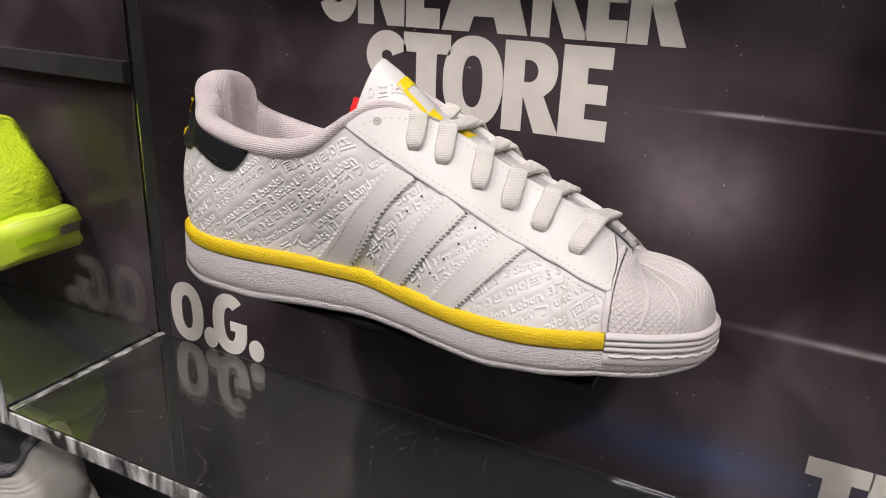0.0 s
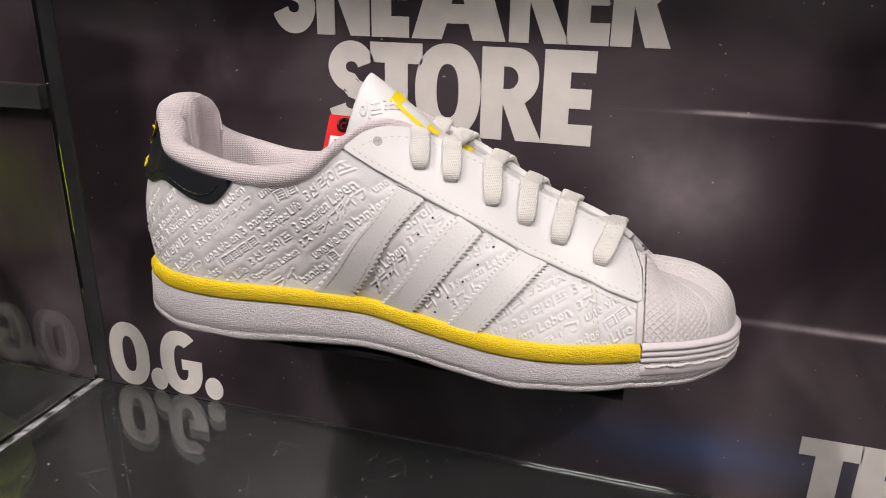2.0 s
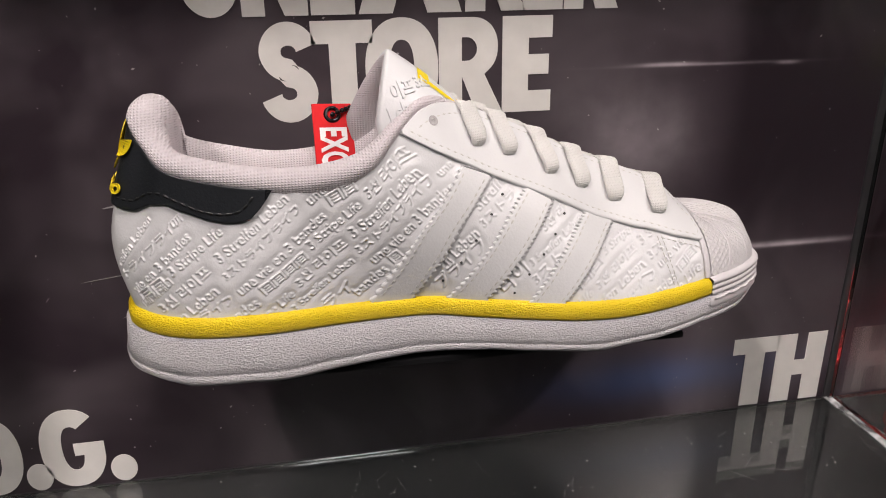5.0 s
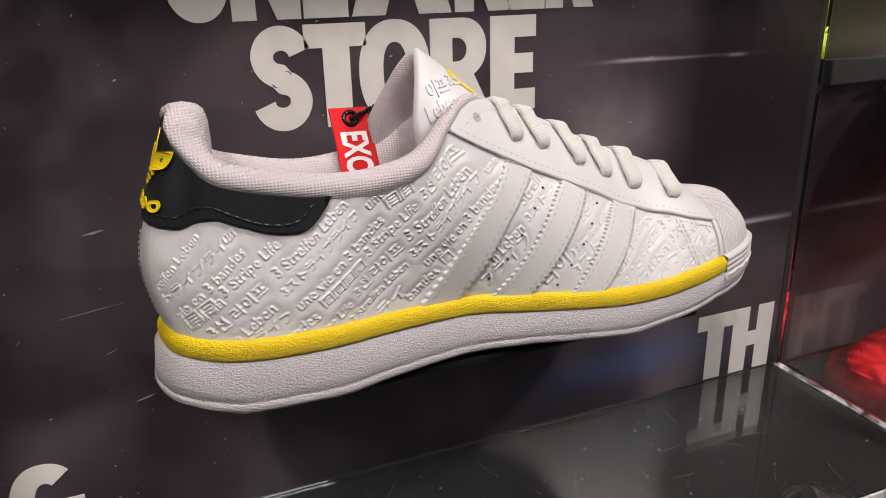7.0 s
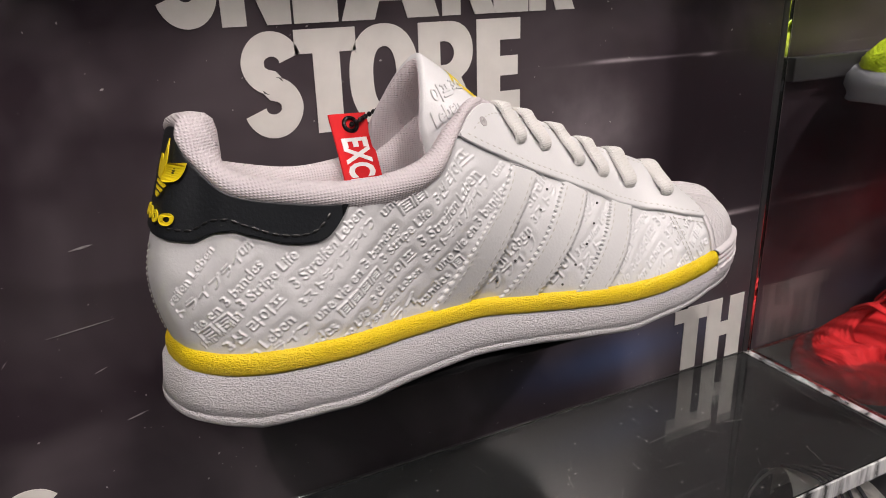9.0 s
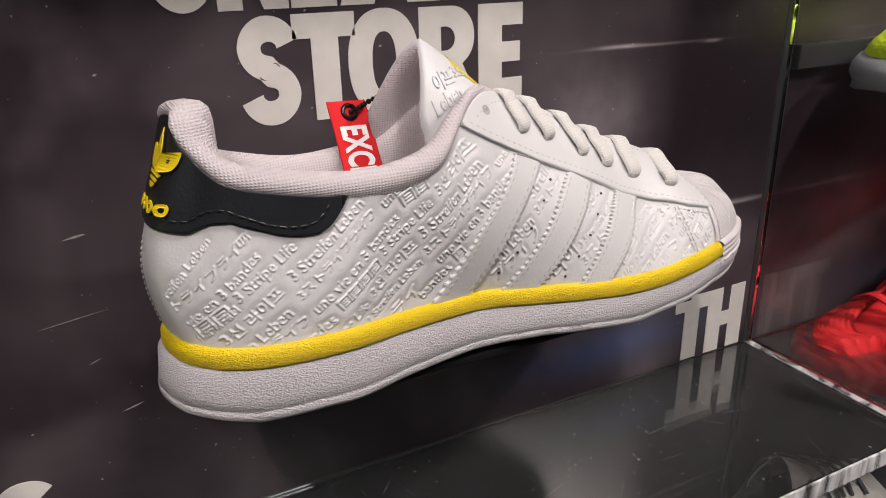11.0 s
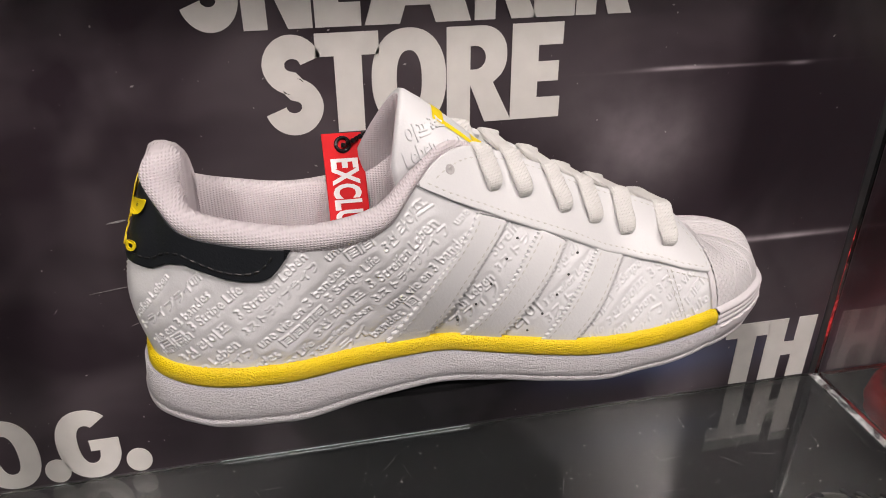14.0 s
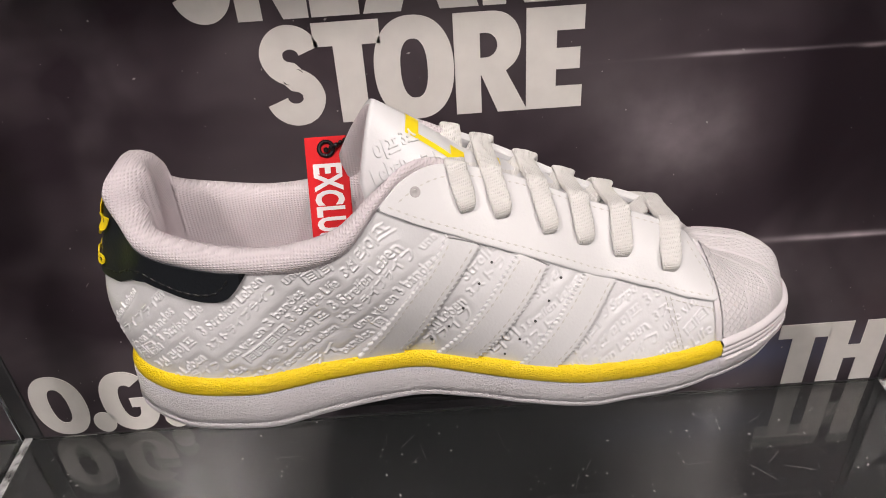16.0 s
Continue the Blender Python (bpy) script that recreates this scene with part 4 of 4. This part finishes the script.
for loops in ([leaf(0, .0042, .0135, .0031, 0)], [leaf(.0012, .0044, .0105, .0028, -48)], [leaf(-.0012, .0044, .0105, .0028, 48)],
              [[(-.0052, .0036), (.0052, .0036), (.0046, .0026), (-.0046, .0026)]], [[(-.0041, .0018), (.0041, .0018), (.0033, .0009), (-.0033, .0009)]], [[(-.0027, .0002), (.0027, .0002), (.0012, -.0012), (-.0012, -.0012)]]):
    lay(flat_shape(loops, .0004), .0060, .2092, 0, .0025, "emblem", PRINT, tab, "yellow printed emblem")
for x in (-.0085, -.0038, .0009, .0056):
    lay(flat_shape([arc(x + .0018, 0, .0021, .0021, 0, 360, 20)[:-1], arc(x + .0018, 0, .0009, .0009, 0, 360, 14)[:-1]], .0004), .0060, .2022, 0, .0024, "emblem_bar", PRINT, tab, "yellow printed shape")

# eyelets and perforations: flat discs, the perforations dark for the shade inside
EYES = [(9.088, 0.919), (9.925, 0.781), (10.475, 0.744), (11.113, 0.681), (11.638, 0.656), (12.188, 0.631), (12.925, 0.594)]


def ring_on(name, u, v, lift, radius, mat, parent, label=""):
    n, p = skin_normal(np.array(u), np.array(v)), off(np.array(u), np.array(v), lift)
    t = np.cross(n, [0, 0, 1.0])
    t /= np.linalg.norm(t)
    s = np.cross(n, t)
    rows = []
    for a in np.linspace(0, 2 * math.pi, 20, endpoint=False):
        d = t * math.cos(a) + s * math.sin(a)
        rows.append([p + d * radius * k + n * q for k, q in ((1.0, -.0004), (1.0, .0001), (.94, .00012), (.5, .00012), (.02, .00012))])
    return from_grid(name, rows, mat, parent, label, closed_u=True)


ring_on("eyelet", *EYES[0], .0017, .0021, HOLE, stay, "punched eyelet")
for u, v in ((9.875, 0.506), (9.475, 0.413), (9.013, 0.294), (8.65, 0.188), (8.25, 0.094), (10.963, 0.431), (10.588, 0.319), (10.238, 0.219), (9.888, 0.125), (9.588, 0.038)):
    ring_on("perforation", u, v, .0001, .00052, HOLE_SHADE, upper, "small round dark disc for the shade in a vent hole")

# tongue: an arched padded flap under the laces
def tongue_rows(inset):
    rows = []
    ridge = smooth_line([(-.0305, .2475), (-.0207, .2408), (-.008, .2305), (.0029, .2215), (.022, .2120), (.045, .2000), (.068, .1875), (.090, .1735), (.108, .1590)], 40)
    for i, (x, z) in enumerate(ridge):
        q = i / 39
        half = .0165 + .0105 * min(1, q / .35) - .004 * q
        drop = .022 * (1 - q) ** 1.5 + .004
        yc = -.0735 + .008 * q
        row = []
        for w in np.linspace(-1.5, 1.5, 31):
            k = abs(w)
            back = -(.011 * max(0, 1 - q * 6) + .003 * max(0, 1 - q * 10)) * (k ** 1.4 if k < 1 else 1 - (k - 1) * 1.1) * (.45 if w < 0 else 1.0)
            n = np.array([.35, w * .8, .75])
            n /= np.linalg.norm(n)
            p = np.array([x + back, yc + math.copysign(math.sin(min(k, 1.5) / 1.5 * math.pi / 2) * 1.16 * half, w), z - drop * k ** 1.75])
            row.append(p - n * inset)
        rows.append(row)
    return np.array(rows)


outer, under = tongue_rows(0), tongue_rows(.0055)
puff = outer[0] * .5 + under[0] * .5 + np.array([-.0012, 0, .0008])
skin_rows = np.concatenate([puff[None], outer[:1] * .82 + puff[None] * .18 + np.array([-.0008, 0, .0006]), outer], 0)
tongue = from_grid("tongue", skin_rows, LEATHER, shoe, "padded white leather tongue")
swell = (np.clip(-np.linspace(-1.5, 1.5, 31) / 1.1, 0, 1) ** 1.2 * .02 + np.clip(np.linspace(-1.5, 1.5, 31) / 1.1, 0, 1) * .3)[:, None]
bulge = [puff + swell * np.array([-.0045, 0, -.001]), puff + swell * np.array([-.0085, 0, -.005]) + np.array([-.0005, 0, -.001]), puff + swell * np.array([-.0095, 0, -.011]) + np.array([0, 0, -.003]), puff + swell * np.array([-.0070, 0, -.018]) + np.array([.001, 0, -.006])]
from_grid("tongue_lining", np.concatenate([puff[None], np.array(bulge), under[2:]], 0), LINING, shoe, "pale mauve mesh tongue lining")
for sidek in (0, -1):
    edge = np.stack([outer[:, sidek], outer[:, sidek] * .5 + under[:, sidek] * .5 + np.array([0, -.002 if sidek == 0 else .002, -.001]), under[:, sidek]], 1)
    from_grid("tongue_edge", edge, LEATHER, tongue)


def on_tongue(q, w, lift=.0):
    i = min(max(q * 39, 0), 38.999)
    j = (w + 1.5) / 3 * 30
    i0, j0 = int(i), min(int(j), 29)
    fi, fj = i - i0, j - j0
    p = outer[i0, j0] * (1 - fi) * (1 - fj) + outer[i0 + 1, j0] * fi * (1 - fj) + outer[i0, j0 + 1] * (1 - fi) * fj + outer[i0 + 1, j0 + 1] * fi * fj
    return p + np.array([.35, w * .8, .75]) * lift


# yellow print on the tongue: a framed label with a round figure
def tongue_print(q0, q1, w0, w1, name="tongue_print"):
    rows = [[on_tongue(q, w, .0004) for w in np.linspace(w0, w1, 6)] for q in np.linspace(q0, q1, 16)]
    return from_grid(name, rows, PRINT, tongue, "yellow printed label")


tongue_print(.08, .25, -.34, -.25)
tongue_print(.08, .115, -.25, .30)
tongue_print(.21, .25, -.25, -.05)
tongue_print(.30, .35, -.25, .25)
for q, w, body in ((.02, -.80, "이프"), (.075, -.52, "3스"), (.115, -.74, "3スト"), (.02, -1.02, "Leben"), (.08, -1.14, "ライフ"), (.17, -.95, "une vie")):
    me = text_mesh(body, .0050, .0005, .0001)
    for v in me.vertices:
        x, y = v.co.x * .82 - v.co.y * .57, v.co.x * .57 + v.co.y * .82
        p = on_tongue(min(.95, max(.005, q + x * 7.2)), min(1.45, max(-1.45, w + y * 42)), .0002 + v.co.z)
        v.co = p
    finish("embossed_word", me, LEATHER, tongue, "", False)


# laces
def eye_point(k, other, lift):
    u, v = np.interp(k, range(7), [e[0] for e in EYES]), np.interp(k, range(7), [e[1] for e in EYES])
    return off(np.array(mirrored(u, other)), np.array(v + (.06 if other else 0)), lift)


def throat(k, other, lift):
    u = np.interp(k, range(7), [e[0] for e in EYES])
    return off(np.array(mirrored(u + .26, other)), np.array(.985), lift)


def lace(k, j, other, height):
    """From eyelet k of one side over the throat to eyelet j of the other."""
    a0, a1, a2 = eye_point(k, other, -.005), eye_point(k, other, .0042), throat(k, other, .0030)
    b2, b0 = throat(j, not other, .0028), eye_point(j, not other, .0030)
    if height < -.002:
        b0 = throat(j, not other, -.004) - np.array([0, 0, .003])
        b2 = b2 - np.array([0, 0, .003])
    midp = (a2 + b2) / 2 + np.array([0, 0, height])
    near = a2 * .75 + b2 * .25 + np.array([0, 0, height * .8])
    nextp = a2 * .25 + b2 * .75 + np.array([0, 0, height * .8])
    down = eye_point(k, other, .0) - throat(k, other, .0)
    down /= np.linalg.norm(down)
    tip, brow = eye_point(k, other, .0014) + down * .0016, eye_point(k, other, .0040) - down * .0012
    line = smooth_line([a0 - down * .001, tip, brow, a1 * .35 + a2 * .65, a2, near, midp, nextp, b2, b0], 60)
    nu = skin_normal(np.array(mirrored(EYES[k][0], other)), np.array(EYES[k][1]))
    nv = skin_normal(np.array(mirrored(EYES[int(j)][0], not other)), np.array(EYES[int(j)][1]))
    ups = np.array([nu * (1 - q) + nv * q + np.array([0, 0, .6]) * math.sin(q * math.pi) for q in np.linspace(0, 1, 60)])
    sink = np.interp(np.linspace(0, 1, 60), [0, .08, .2], [1, .75, 0])[:, None]
    ups = ups * (1 - sink) + down * sink
    wide = np.interp(np.linspace(0, 1, 60), [0, .08, .11, .15, .20, .5, 1], [.0030, .0042, .0060, .0078, .0088, .0088, .0080])
    return band("lace", line, ups, wide, .0027, LACE, shoe, "flat woven white cotton lace", rim=.45)


lace(6, 6, False, .0)
for k in range(6, 1, -1):
    lace(k - 1, k - 1.12 if k > 2 else 1.0, False, -.0005 if k > 2 else -.003)
    lace(k, k - 1, True, -.0030)
lace(1, 1, True, -.003)

# the red tag on its ball chain
tag = thing("tag", "red ribbed fabric tag with white lettering on a black ball chain", "tag", at=(0, 0, 0))
T0 = np.array([-.0553, -.0520, .2176])
TX, TZ = np.array([.985, .10, -.05]), np.array([-.36, -.50, -.79])
TN = np.cross(TX, TZ)
TX /= np.linalg.norm(TX)
TN /= np.linalg.norm(TN)
TZ = np.cross(TN, TX)


def tag_at(x, y, d):
    """x across, y down from the rivet, d towards the viewer."""
    curl = .10 * x * abs(x) / .01
    return T0 + TX * x + TZ * y + (-TN if TN[1] > 0 else TN) * (d + curl * .02 + .0006 * math.sin(y * 90))


rows = []
for y in np.linspace(-.0052, .062, 40):
    rows.append([tag_at(x, y, d) for x, d in ((-.0088, 0), (-.0088, .0007), (-.0084, .0009), *[(x, .0009) for x in np.linspace(-.007, .007, 8)], (.0084, .0009), (.0088, .0007), (.0088, 0), (0, 0))])
ribbon = from_grid("ribbon", rows, RED, tag, "red ribbed ribbon", closed_v=True)
me = text_mesh("EXCLUSIVE", .0118, .0001, .0004)
co = [v.co.copy() for v in me.vertices]
x0 = min(c.x for c in co)
for v, c in zip(me.vertices, co):
    v.co = tag_at(-.0056 + c.y * 1.36, .0062 + (c.x - x0) * .80, .0012 + c.z)
finish("lettering", me, TAGWHITE, ribbon, "white lettering", False)


def torus(name, centre, normal, big, small, mat, parent, label=""):
    n = np.array(normal, float)
    n /= np.linalg.norm(n)
    t = np.cross(n, [0, 0, 1.0])
    t /= np.linalg.norm(t)
    s = np.cross(n, t)
    rows = []
    for a in np.linspace(0, 2 * math.pi, 28, endpoint=False):
        d = t * math.cos(a) + s * math.sin(a)
        rows.append([centre + d * (big + small * math.cos(b)) + n * small * math.sin(b) for b in np.linspace(0, 2 * math.pi, 10, endpoint=False)])
    return from_grid(name, rows, mat, parent, label, closed_u=True, closed_v=True)


face = (-TN if TN[1] > 0 else TN)
torus("rivet", tag_at(0, 0, .0012), face, .0030, .0009, GUNMETAL, tag, "black metal rivet")
chain_line = smooth_line([tag_at(0, .0005, .0025), tag_at(.004, -.001, .003), tag_at(.010, -.004, .001), T0 + np.array([.0150, -.004, .0075]), T0 + np.array([.0205, -.006, .0125])], 13)
for c in chain_line:
    bm = bmesh.new()
    bmesh.ops.create_uvsphere(bm, u_segments=12, v_segments=8, radius=.00115, matrix=Matrix.Translation(c))
    part("bead", bm, GUNMETAL, tag, "black metal bead", True)
band("wire", chain_line, [[0, 0, 1]] * 13, .0005, .0005, GUNMETAL, tag)


# ---- shoes of the neighbouring bays ----
def other_shoe(name, label, m, top_mat, sole_mat, collar_mat, group="", sole_grow=1.0, clip_mat=None):
    """A plainer trainer on the same last: upper, midsole, collar, tongue and laces."""
    ob = thing(name, label, "trainer", group)
    us = np.linspace(0, TURNS, 145)[:-1]
    g = np.meshgrid(us, np.linspace(0, 1, 26), indexing="ij")
    base = np.array([0, -.070, .120])
    p = skin(*g)
    wave = .0012 * np.sin(g[1] * 70)[..., None] * skin_normal(*g)
    from_grid("upper", p + wave - base, top_mat, ob, closed_u=True)
    lo = ring_wall(us, [(0, -.004, -.003), (0, -.003, .003), (0, .002, .0065 * sole_grow), (.4, 0, .0075 * sole_grow), (.7, 0, .0045), (.9, 0, .0055), (1, 0, .002)])
    mid = np.stack([np.clip(lo[:, -1, 0], -.11, .11), np.full(len(us), -.072), lo[:, -1, 2]], -1)
    from_grid("midsole", np.concatenate([lo, mid[:, None]], 1) - base, sole_mat, ob, closed_u=True)
    from_grid("collar", collar_rows(np.linspace(-9.4, 9.4, 120)) - base, collar_mat, ob)
    from_grid("tongue", outer - base, top_mat, ob)
    for k in range(2, 7):
        line = smooth_line([eye_point(k, False, .002) - base, throat(k, False, .004) - base, (throat(k, False, .006) + throat(k, True, .006)) / 2 - base, throat(k, True, .004) - base], 20)
        band("lace", line, [[.3, 0, 1]] * 20, .006, .002, collar_mat, ob, rim=.5)
    tip = ring_wall(np.linspace(-2.2, 2.2, 30), [(.05, 0, .0062), (.05, 0, .0080), (.45, 0, .0090), (.7, 0, .0068)])
    from_grid("heel_clip", tip - base, clip_mat or sole_mat, ob)
    ob.matrix_world = m
    return ob


other_shoe("runner", "lime yellow mesh running shoe with clear heel cushion", pose(-.496, -.05, .010, 0, 21, 180) @ Matrix.Scale(1.05, 4), LIME, LIME_SOLE, LIME, sole_grow=1.3, clip_mat=LIME_GEL)
other_shoe("sock_trainer", "bright red ribbed knit sock trainer", pose(.458, -.052, -.045, 0, 0, 177) @ Matrix.Scale(1.08, 4), RED_KNIT, RED_KNIT, RED_KNIT)
other_shoe("runner", "lime knit running shoe with pale grey foam sole", pose(.449, -.052, .178, 0, 0, 180), LIME, GREY_SOLE, LIME)
other_shoe("runner", "pale grey knit shoe with dark grey collar", pose(-.455, -.105, -.172, 0, 0, 182), PALE_FOAM, PALE_FOAM, GREY_KNIT)
other_shoe("runner", "pale knit running shoe on the shelf below", pose(.31, -.03, -.222, 0, 0, 10), PALE_FOAM, PALE_FOAM, GREY_KNIT)
